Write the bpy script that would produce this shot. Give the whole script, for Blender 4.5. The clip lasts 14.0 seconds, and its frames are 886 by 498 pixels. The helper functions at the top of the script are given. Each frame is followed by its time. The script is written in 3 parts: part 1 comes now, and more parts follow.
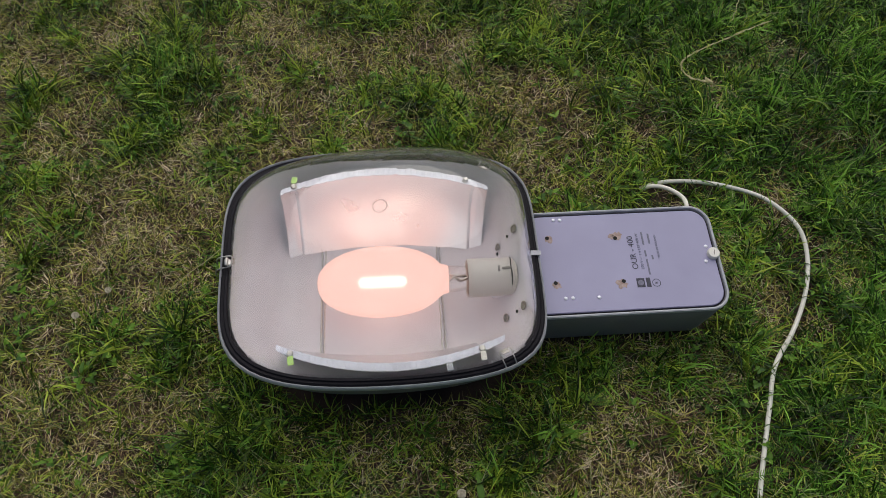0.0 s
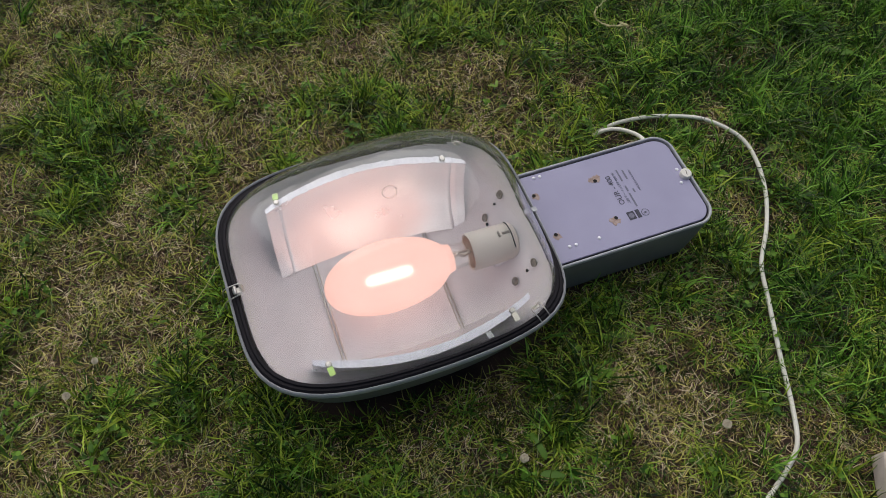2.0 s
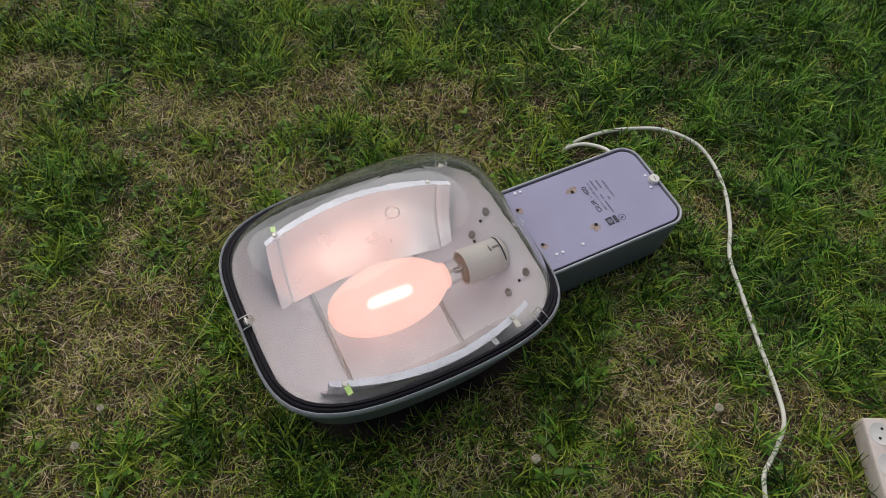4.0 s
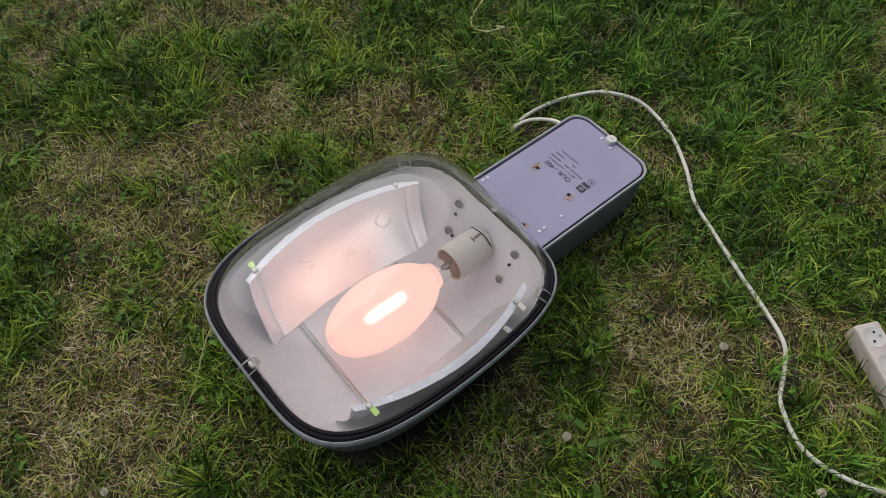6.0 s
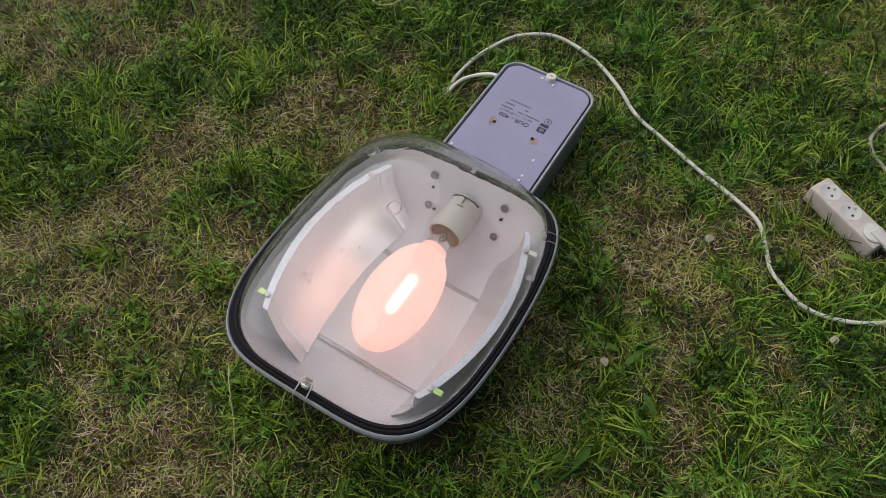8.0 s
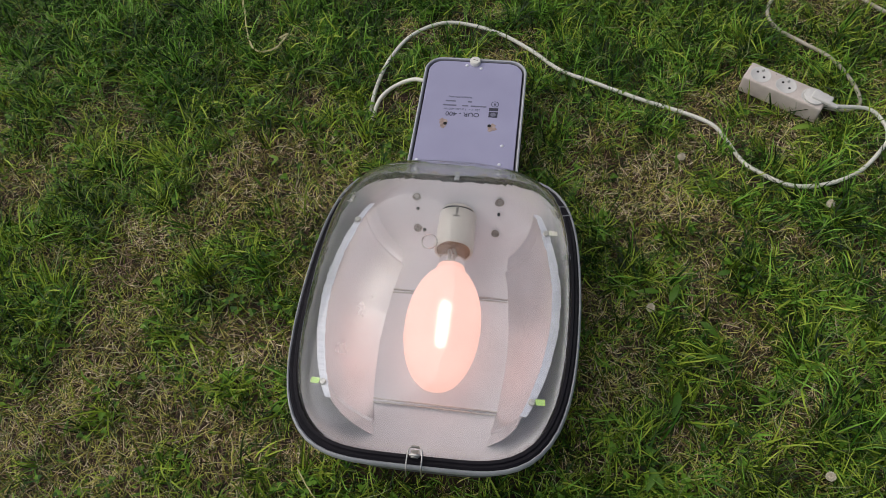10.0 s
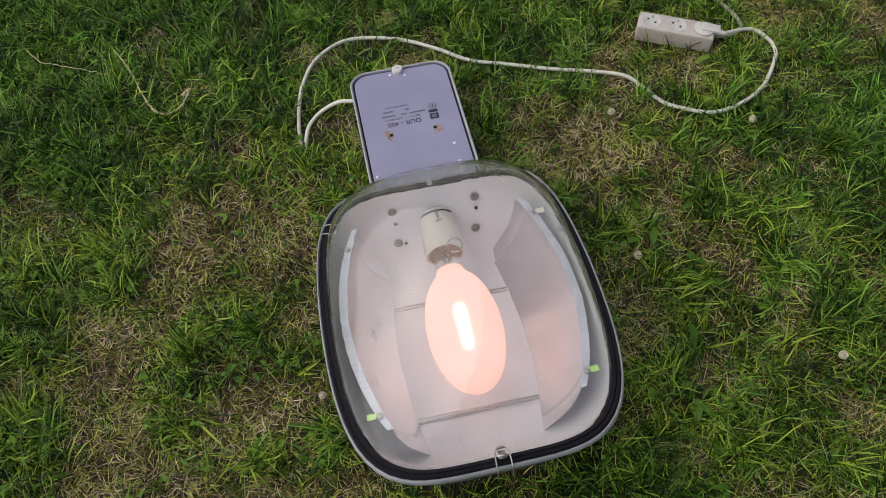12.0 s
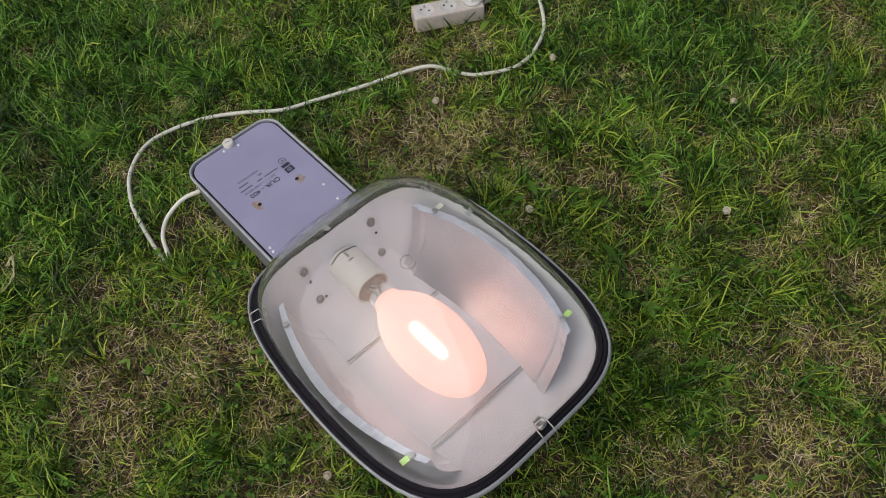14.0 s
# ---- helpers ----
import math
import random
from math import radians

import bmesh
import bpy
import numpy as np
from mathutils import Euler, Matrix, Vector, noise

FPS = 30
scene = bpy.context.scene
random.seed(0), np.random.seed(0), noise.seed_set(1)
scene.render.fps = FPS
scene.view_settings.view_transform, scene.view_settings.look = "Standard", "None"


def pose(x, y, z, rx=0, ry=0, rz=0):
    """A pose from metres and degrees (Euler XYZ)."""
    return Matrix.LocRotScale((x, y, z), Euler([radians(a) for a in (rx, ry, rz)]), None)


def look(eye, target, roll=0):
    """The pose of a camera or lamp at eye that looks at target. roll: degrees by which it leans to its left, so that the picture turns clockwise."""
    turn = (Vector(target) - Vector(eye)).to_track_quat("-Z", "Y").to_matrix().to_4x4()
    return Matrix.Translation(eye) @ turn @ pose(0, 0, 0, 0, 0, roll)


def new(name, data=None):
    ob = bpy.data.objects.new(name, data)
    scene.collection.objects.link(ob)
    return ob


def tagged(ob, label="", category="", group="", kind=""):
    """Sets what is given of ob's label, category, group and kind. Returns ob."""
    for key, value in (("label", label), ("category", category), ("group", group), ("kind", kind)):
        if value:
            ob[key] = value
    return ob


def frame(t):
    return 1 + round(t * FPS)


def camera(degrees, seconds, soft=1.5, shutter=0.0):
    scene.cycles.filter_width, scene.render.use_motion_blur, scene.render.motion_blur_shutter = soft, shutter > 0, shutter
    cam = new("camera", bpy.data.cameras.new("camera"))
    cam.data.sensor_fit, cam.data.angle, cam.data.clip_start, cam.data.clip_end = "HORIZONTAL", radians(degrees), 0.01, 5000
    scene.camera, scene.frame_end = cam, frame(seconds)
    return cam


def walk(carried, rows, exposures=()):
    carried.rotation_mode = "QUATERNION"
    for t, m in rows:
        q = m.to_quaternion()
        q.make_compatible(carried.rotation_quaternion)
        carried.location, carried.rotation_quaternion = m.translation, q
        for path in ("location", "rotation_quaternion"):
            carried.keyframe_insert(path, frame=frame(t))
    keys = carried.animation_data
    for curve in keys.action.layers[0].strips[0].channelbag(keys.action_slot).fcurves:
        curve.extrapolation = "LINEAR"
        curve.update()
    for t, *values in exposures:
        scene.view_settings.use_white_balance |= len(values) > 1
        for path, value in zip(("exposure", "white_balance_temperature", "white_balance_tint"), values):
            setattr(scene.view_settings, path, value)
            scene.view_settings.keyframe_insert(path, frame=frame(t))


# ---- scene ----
cam = camera(60.8, 14.0, soft=0.8)
METRES, START, TURNS = 1.424, (0.3535, -0.5773, 1.2953), (-62.363, 2.538, -4.099)
ROWS = [
    (0.0, 0.0, 0.0, 0.0, 0.0, 0.0, -0.0),
    (0.5, -0.0503, -0.0091, -0.0171, -2.6, 0.73, 4.15),
    (1.0, -0.0855, -0.0151, -0.0278, -4.91, 1.44, 6.52),
    (1.5, -0.1288, -0.0049, -0.0272, -6.03, 1.24, 8.82),
    (2.0, -0.1498, 0.0129, -0.0291, -9.16, 0.31, 13.96),
    (2.5, -0.1662, -0.0067, -0.0342, -11.12, -0.75, 17.29),
    (3.0, -0.1931, -0.0167, -0.0437, -11.41, 0.02, 17.32),
    (3.5, -0.2114, -0.0168, -0.0395, -12.14, 2.17, 17.71),
    (6.0, -0.3015, 0.0332, -0.0019, -20.95, -0.9, 30.69),
    (6.5, -0.3231, 0.0489, 0.0218, -22.46, -1.54, 34.75),
    (7.0, -0.3507, 0.0585, 0.037, -25.54, -4.82, 38.46),
    (7.5, -0.3722, 0.0619, 0.0473, -28.95, -7.39, 41.87),
    (8.0, -0.4029, 0.0764, 0.0822, -34.01, -10.98, 45.94),
    (10.5, -0.4371, 0.1948, 0.2552, -71.91, -42.41, 63.78),
    (11.0, -0.4261, 0.2093, 0.279, -78.79, -48.02, 63.66),
    (11.5, -0.4278, 0.2269, 0.3166, -96.02, -63.7, 63.65),
    (12.0, -0.4446, 0.2515, 0.369, -108.15, -74.48, 63.16),
    (12.5, -0.4549, 0.273, 0.4072, -123.01, -86.45, 60.11),
    (13.0, -0.4337, 0.2889, 0.4325, -133.26, -95.12, 56.75),
    (13.5, -0.4112, 0.3034, 0.4662, -145.11, -104.65, 51.45),
    (14.0, -0.4048, 0.3214, 0.4944, -152.74, -109.1, 45.77),
]
walk(cam, [(t, pose(*START, *TURNS) @ pose(METRES * x, METRES * y, METRES * z, 90 + pitch, roll, yaw)) for t, x, y, z, yaw, pitch, roll in ROWS])

# ---- light ----
world = bpy.data.worlds.new("world")
scene.world = world
world.use_nodes = True
wn = world.node_tree.nodes
sky = wn.new("ShaderNodeTexSky")
sky.sky_type = "NISHITA"
sky.sun_disc = False
SUN_EL, SUN_AZ = 50.0, 8.0
sky.sun_elevation, sky.sun_rotation = radians(SUN_EL), radians(SUN_AZ)
sky.air_density, sky.dust_density, sky.ozone_density = 1.0, 4.0, 1.2
world.node_tree.links.new(sky.outputs[0], wn["Background"].inputs[0])
wn["Background"].inputs[1].default_value = 0.052
sun_data = bpy.data.lights.new("sun", "SUN")
sun_data.energy, sun_data.angle, sun_data.color = 2.0, radians(110), (1.0, 0.98, 0.97)
sun = new("sun", sun_data)
sa, se = radians(SUN_AZ), radians(SUN_EL)
sun.matrix_world = look((0.35 + 5 * math.sin(sa) * math.cos(se), 5 * math.cos(sa) * math.cos(se), 5 * math.sin(se)), (0.35, 0, 0))

# ---- materials ----


def material(name, low, high, rough=0.5, metal=0.0, scale=60.0, fine=600.0, bump=0.1, spread=0.12, spec=0.5, island=False, piece=False):
    """A two-scale mottled surface between two base colours."""
    m = bpy.data.materials.new(name)
    m.use_nodes = True
    n, l = m.node_tree.nodes, m.node_tree.links
    bsdf = n["Principled BSDF"]
    coord = n.new("ShaderNodeTexCoord")
    big, small = n.new("ShaderNodeTexNoise"), n.new("ShaderNodeTexNoise")
    big.inputs["Scale"].default_value, small.inputs["Scale"].default_value = scale, fine
    big.inputs["Detail"].default_value, small.inputs["Detail"].default_value = 6, 3
    l.new(coord.outputs["Object"], big.inputs["Vector"])
    l.new(coord.outputs["Object"], small.inputs["Vector"])
    add = n.new("ShaderNodeMath")
    add.operation = "MULTIPLY_ADD"
    add.inputs[1].default_value = 0.35
    l.new(small.outputs["Fac"], add.inputs[0])
    l.new(big.outputs["Fac"], add.inputs[2])
    source = add.outputs[0]
    if island:
        geo, mix = n.new("ShaderNodeNewGeometry"), n.new("ShaderNodeMath")
        mix.operation = "MULTIPLY_ADD"
        mix.inputs[1].default_value = 0.9
        l.new(geo.outputs["Random Per Island"], mix.inputs[0])
        off = n.new("ShaderNodeMath")
        off.operation = "SUBTRACT"
        off.inputs[1].default_value = 0.45
        l.new(source, off.inputs[0])
        l.new(off.outputs[0], mix.inputs[2])
        source = mix.outputs[0]
    ramp = n.new("ShaderNodeValToRGB")
    ramp.color_ramp.elements[0].position, ramp.color_ramp.elements[1].position = 0.40, 0.95
    if island:
        ramp.color_ramp.elements[0].position, ramp.color_ramp.elements[1].position = 0.28, 0.98
    ramp.color_ramp.elements[0].color, ramp.color_ramp.elements[1].color = (*low, 1), (*high, 1)
    l.new(source, ramp.inputs[0])
    l.new(ramp.outputs[0], bsdf.inputs["Base Color"])
    rr = n.new("ShaderNodeMapRange")
    rr.inputs[3].default_value, rr.inputs[4].default_value = max(0.02, rough - spread), min(1, rough + spread)
    l.new(big.outputs["Fac"], rr.inputs[0])
    l.new(rr.outputs[0], bsdf.inputs["Roughness"])
    bsdf.inputs["Metallic"].default_value = metal
    bsdf.inputs["Specular IOR Level"].default_value = spec
    if bump:
        b = n.new("ShaderNodeBump")
        b.inputs["Strength"].default_value, b.inputs["Distance"].default_value = bump, 0.001
        l.new(small.outputs["Fac"], b.inputs["Height"])
        l.new(b.outputs[0], bsdf.inputs["Normal"])
    return m


def leaf_material(name, low, high, rough=0.55, thin=0.25, mid=None):
    """Foliage: each blade its own tone, with some light passing through."""
    m = material(name, low, high, rough, 0.0, 9.0, 900.0, 0.0, 0.1, 0.32, island=True)
    n, l = m.node_tree.nodes, m.node_tree.links
    bsdf, out = n["Principled BSDF"], n["Material Output"]
    tr, mix = n.new("ShaderNodeBsdfTranslucent"), n.new("ShaderNodeMixShader")
    ramp = next(x for x in n if x.type == "VALTORGB")
    if mid:
        ramp.color_ramp.elements.new(0.76).color = (*mid, 1)
    l.new(ramp.outputs[0], tr.inputs[0])
    mix.inputs[0].default_value = thin
    l.new(bsdf.outputs[0], mix.inputs[1])
    l.new(tr.outputs[0], mix.inputs[2])
    l.new(mix.outputs[0], out.inputs[0])
    return m


def glass_material(name, tint, rough, wave=0.0):
    m = bpy.data.materials.new(name)
    m.use_nodes = True
    n, l = m.node_tree.nodes, m.node_tree.links
    bsdf = n["Principled BSDF"]
    bsdf.inputs["Base Color"].default_value = (*tint, 1)
    bsdf.inputs["Transmission Weight"].default_value = 1
    bsdf.inputs["Roughness"].default_value = rough
    bsdf.inputs["IOR"].default_value = 1.47
    if wave:
        coord, tex, b = n.new("ShaderNodeTexCoord"), n.new("ShaderNodeTexNoise"), n.new("ShaderNodeBump")
        tex.inputs["Scale"].default_value, tex.inputs["Detail"].default_value = 22, 2
        l.new(coord.outputs["Object"], tex.inputs["Vector"])
        l.new(tex.outputs["Fac"], b.inputs["Height"])
        b.inputs["Strength"].default_value, b.inputs["Distance"].default_value = wave, 0.01
        l.new(b.outputs[0], bsdf.inputs["Normal"])
        # a thin uneven veil of dust
        dust, veil, mix, amount = n.new("ShaderNodeBsdfDiffuse"), n.new("ShaderNodeTexNoise"), n.new("ShaderNodeMixShader"), n.new("ShaderNodeMapRange")
        dust.inputs[0].default_value = (0.50, 0.52, 0.48, 1)
        veil.inputs["Scale"].default_value, veil.inputs["Detail"].default_value = 14, 8
        amount.inputs[1].default_value, amount.inputs[2].default_value = 0.35, 0.75
        amount.inputs[3].default_value, amount.inputs[4].default_value = 0.01, 0.06
        l.new(coord.outputs["Object"], veil.inputs["Vector"])
        l.new(veil.outputs["Fac"], amount.inputs[0])
        l.new(amount.outputs[0], mix.inputs[0])
        l.new(bsdf.outputs[0], mix.inputs[1])
        l.new(dust.outputs[0], mix.inputs[2])
        l.new(mix.outputs[0], n["Material Output"].inputs[0])
    return m


def glow_material(name, color, strength, clear=0.0):
    """A lit lamp surface; clear: the share that lets a blurred view of the inside through."""
    m = bpy.data.materials.new(name)
    m.use_nodes = True
    n, l = m.node_tree.nodes, m.node_tree.links
    n.remove(n["Principled BSDF"])
    em = n.new("ShaderNodeEmission")
    em.inputs[0].default_value, em.inputs[1].default_value = (*color, 1), strength
    last = em
    if clear:
        tr, mix = n.new("ShaderNodeBsdfRefraction"), n.new("ShaderNodeMixShader")
        tr.inputs["Roughness"].default_value, tr.inputs["IOR"].default_value = 0.45, 1.3
        mix.inputs[0].default_value = clear
        l.new(em.outputs[0], mix.inputs[1])
        l.new(tr.outputs[0], mix.inputs[2])
        last = mix
    l.new(last.outputs[0], n["Material Output"].inputs[0])
    return m


M_SHELL = material("grey_painted_metal", (0.14, 0.14, 0.15), (0.21, 0.21, 0.222), 0.5, 0.0, 18, 500, 0.25)
M_LIP = material("light_grey_edge", (0.36, 0.37, 0.40), (0.54, 0.55, 0.58), 0.45, 0.1, 40, 700, 0.2)
M_PLATE = material("lavender_grey_paint", (0.31, 0.30, 0.445), (0.37, 0.36, 0.515), 0.42, 0.0, 9, 500, 0.12)
M_LINER = material("white_enamel", (0.70, 0.695, 0.745), (0.82, 0.815, 0.86), 0.42, 0.0, 7, 300, 0.05)
M_ALU = material("anodised_aluminium", (0.78, 0.77, 0.79), (0.88, 0.87, 0.89), 0.29, 0.92, 10, 120, 0.04, 0.05)
M_FLANGE = material("bright_folded_edge", (0.62, 0.63, 0.72), (0.78, 0.79, 0.88), 0.45, 0.5, 60, 400, 0.1)
M_RUBBER = material("black_rubber", (0.005, 0.0045, 0.007), (0.014, 0.012, 0.017), 0.7, 0.0, 50, 700, 0.3, spec=0.25)
M_STEEL = material("zinc_steel", (0.42, 0.40, 0.38), (0.72, 0.70, 0.67), 0.33, 0.9, 90, 900, 0.15)
M_RIVET = material("bright_rivet", (0.75, 0.75, 0.8), (0.9, 0.9, 0.95), 0.35, 0.4, 90, 900, 0.05)
M_HOLE = material("dark_hollow", (0.008, 0.008, 0.008), (0.02, 0.018, 0.016), 0.9, 0.0, 90, 900, 0.0)
M_GREYHOLE = material("grey_dent", (0.16, 0.14, 0.12), (0.34, 0.31, 0.28), 0.6, 0.1, 300, 900, 0.2)
M_RUST = material("bared_rusty_metal", (0.24, 0.15, 0.12), (0.52, 0.42, 0.38), 0.7, 0.1, 120, 600, 0.5)
M_CERAMIC = material("cream_porcelain", (0.58, 0.53, 0.48), (0.68, 0.63, 0.58), 0.4, 0.0, 20, 400, 0.05)
M_BRASSY = material("dark_contact", (0.16, 0.10, 0.06), (0.35, 0.25, 0.16), 0.4, 0.8, 80, 500, 0.1)
M_LIME = material("lime_sticker", (0.50, 0.78, 0.20), (0.62, 0.9, 0.28), 0.5, 0.0, 60, 500, 0.0)
M_INK = material("dark_blue_ink", (0.015, 0.015, 0.03), (0.05, 0.05, 0.08), 0.5, 0.0, 200, 900, 0.0)
M_FADED = material("faded_ink", (0.10, 0.10, 0.15), (0.20, 0.20, 0.27), 0.5, 0.0, 300, 900, 0.0)
M_KNOB = material("ivory_plastic", (0.72, 0.70, 0.62), (0.84, 0.82, 0.75), 0.4, 0.0, 60, 500, 0.05)
M_STRIP = material("aged_cream_plastic", (0.56, 0.48, 0.43), (0.72, 0.64, 0.58), 0.5, 0.0, 40, 500, 0.15)
M_PLUG = material("pale_grey_plastic", (0.60, 0.58, 0.55), (0.72, 0.70, 0.66), 0.45, 0.0, 40, 500, 0.1)
M_CABLE = material("white_vinyl_cable", (0.72, 0.70, 0.60), (0.88, 0.86, 0.77), 0.5, 0.0, 30, 400, 0.1)
M_CORD = material("dirty_beige_cable", (0.38, 0.33, 0.25), (0.60, 0.55, 0.46), 0.6, 0.0, 25, 400, 0.2)
M_GLASS = glass_material("clear_glass", (0.97, 0.98, 0.97), 0.01, 0.06)
M_NECK = glass_material("clear_bulb_glass", (0.98, 0.97, 0.96), 0.02)
M_BULB = glow_material("lit_phosphor_coating", (1.0, 0.57, 0.49), 1.4, 0.42)
M_ARC = glow_material("arc_discharge", (1.0, 0.82, 0.70), 4.0)
M_EARTH = material("earth_and_thatch", (0.008, 0.005, 0.0035), (0.075, 0.043, 0.029), 0.95, 0.0, 14, 240, 0.9)
M_GRASS = leaf_material("green_grass", (0.010, 0.028, 0.002), (0.48, 0.62, 0.075), 0.38, 0.28, (0.135, 0.225, 0.014))
M_LUSH = leaf_material("deep_green_grass", (0.005, 0.022, 0.002), (0.29, 0.56, 0.075), 0.36, 0.28, (0.060, 0.175, 0.014))
M_DRYGRASS = leaf_material("yellowing_grass", (0.04, 0.045, 0.006), (0.78, 0.72, 0.22), 0.45, 0.22, (0.30, 0.285, 0.040))
M_STRAW = leaf_material("dry_straw", (0.08, 0.042, 0.025), (0.92, 0.78, 0.54), 0.5, 0.1, (0.40, 0.265, 0.155))
M_PALE = leaf_material("pale_grass_strand", (0.16, 0.22, 0.06), (0.42, 0.46, 0.22), 0.5)
M_CLOVER = leaf_material("clover_green", (0.03, 0.095, 0.006), (0.17, 0.34, 0.025), 0.5)
M_BROAD = leaf_material("broad_leaf_green", (0.05, 0.13, 0.012), (0.16, 0.31, 0.03), 0.45)
M_LEAFLIME = leaf_material("yellow_green_leaf", (0.20, 0.34, 0.04), (0.28, 0.42, 0.06), 0.45)
M_FLOWER = material("cream_flower", (0.55, 0.48, 0.36), (0.8, 0.76, 0.64), 0.8, 0.0, 300, 900, 0.2)
M_STALK = material("pale_dry_stalk", (0.45, 0.40, 0.18), (0.68, 0.62, 0.36), 0.7, 0.0, 60, 500, 0.1)

# past the blades the same lawn goes on as a green mottled surface
gn, gl = M_EARTH.node_tree.nodes, M_EARTH.node_tree.links
spot, wide, blend = gn.new("ShaderNodeNewGeometry"), gn.new("ShaderNodeVectorMath"), gn.new("ShaderNodeMapRange")
wide.operation = "LENGTH"
gl.new(spot.outputs["Position"], wide.inputs[0])
gl.new(wide.outputs["Value"], blend.inputs[0])
blend.inputs[1].default_value, blend.inputs[2].default_value = 1.7, 3.2
turf, turf_noise, lawn_mix = gn.new("ShaderNodeValToRGB"), gn.new("ShaderNodeTexNoise"), gn.new("ShaderNodeMix")
turf_noise.inputs["Scale"].default_value, turf_noise.inputs["Detail"].default_value = 6, 12
gl.new(spot.outputs["Position"], turf_noise.inputs["Vector"])
gl.new(turf_noise.outputs["Fac"], turf.inputs[0])
turf.color_ramp.elements[0].position, turf.color_ramp.elements[1].position = 0.35, 0.7
turf.color_ramp.elements[0].color, turf.color_ramp.elements[1].color = (0.02, 0.045, 0.006, 1), (0.08, 0.12, 0.022, 1)
lawn_mix.data_type = "RGBA"
soil_ramp = next(k for k in gn if k.type == "VALTORGB" and k != turf)
gl.new(blend.outputs[0], lawn_mix.inputs[0])
gl.new(soil_ramp.outputs[0], lawn_mix.inputs[6])
gl.new(turf.outputs[0], lawn_mix.inputs[7])
gl.new(lawn_mix.outputs[2], gn["Principled BSDF"].inputs["Base Color"])

# ---- building helpers ----
WORLD = {}


def thing(name, m, label, category, group="", kind=""):
    ob = new(name)
    ob.matrix_basis = m
    ob.empty_display_size = 0.02
    WORLD[ob] = m.copy()
    return tagged(ob, label, category, group, kind)


def place(ob, parent, m):
    """Hang ob under parent with the world pose m."""
    ob.parent = parent
    ob.matrix_parent_inverse = WORLD[parent].inverted()
    ob.matrix_basis = m
    WORLD[ob] = m.copy()


def part(name, bm, mat, parent=None, label="", m=None, smooth=True):
    """One mesh object from a bmesh (in the coordinates of m) under a thing or a part."""
    bmesh.ops.recalc_face_normals(bm, faces=bm.faces)
    me = bpy.data.meshes.new(name)
    bm.to_mesh(me)
    bm.free()
    for k in (mat if isinstance(mat, (list, tuple)) else (mat,)):
        me.materials.append(k)
    if smooth:
        for f in me.polygons:
            f.use_smooth = True
        me.set_sharp_from_angle(angle=radians(38))
    ob = new(name, me)
    m = m or Matrix()
    if parent is None:
        ob.matrix_basis = m
        WORLD[ob] = m.copy()
    else:
        place(ob, parent, m)
    if label:
        ob["label"] = label
    return ob


def again(ob, parent, m):
    """A second piece on the same mesh."""
    o = new(ob.name.split(".")[0], ob.data)
    place(o, parent, m)
    return o


def rings_mesh(bm, rings, cap_start=False, cap_end=False, close=False):
    """Skin a list of rings, each a list of points of the same number."""
    vs = [[bm.verts.new(p) for p in r] for r in rings]
    pairs = list(zip(vs, vs[1:])) + ([(vs[-1], vs[0])] if close else [])
    for a, b in pairs:
        k = len(a)
        for i in range(k):
            bm.faces.new((a[i], a[(i + 1) % k], b[(i + 1) % k], b[i]))
    if cap_start:
        bm.faces.new(vs[0])
    if cap_end:
        bm.faces.new(list(reversed(vs[-1])))
    return bm


def lathe(profile, seg=24, axis="z", cap=True):
    """A turned solid from (radius, height) pairs."""
    bm = bmesh.new()
    rings = []
    for r, h in profile:
        ring = []
        for i in range(seg):
            a = 2 * math.pi * i / seg
            c, s = r * math.cos(a), r * math.sin(a)
            ring.append((c, s, h) if axis == "z" else (h, c, s))
        rings.append(ring)
    return rings_mesh(bm, rings, cap, cap)


def box_mesh(sx, sy, sz, bevel=0.0, seg=2):
    bm = bmesh.new()
    bmesh.ops.create_cube(bm, size=1, matrix=Matrix.Diagonal((sx, sy, sz, 1)))
    if bevel:
        bmesh.ops.bevel(bm, geom=bm.edges[:], offset=bevel, segments=seg, affect="EDGES", profile=0.6)
    return bm


def smooth_path(points, steps=8):
    """Catmull-Rom through the points."""
    p = [Vector(q) for q in points]
    p = [2 * p[0] - p[1]] + p + [2 * p[-1] - p[-2]]
    out = []
    for a, b, c, d in zip(p, p[1:], p[2:], p[3:]):
        for i in range(steps):
            t = i / steps
            out.append(0.5 * (2 * b + (c - a) * t + (2 * a - 5 * b + 4 * c - d) * t * t + (3 * b - a - 3 * c + d) * t ** 3))
    return out + [p[-2]]


def tube(points, radius, seg=8, taper=None):
    """A round wire along the points."""
    bm = bmesh.new()
    rings = []
    up = Vector((0.13, 0.21, 0.97))
    for i, p in enumerate(points):
        d = (points[min(i + 1, len(points) - 1)] - points[max(i - 1, 0)]).normalized()
        s = d.cross(up).normalized()
        w = s.cross(d)
        r = radius if taper is None else radius * (taper + (1 - taper) * (1 - i / (len(points) - 1)))
        rings.append([p + r * (math.cos(2 * math.pi * k / seg) * s + math.sin(2 * math.pi * k / seg) * w) for k in range(seg)])
    return rings_mesh(bm, rings, True, True)


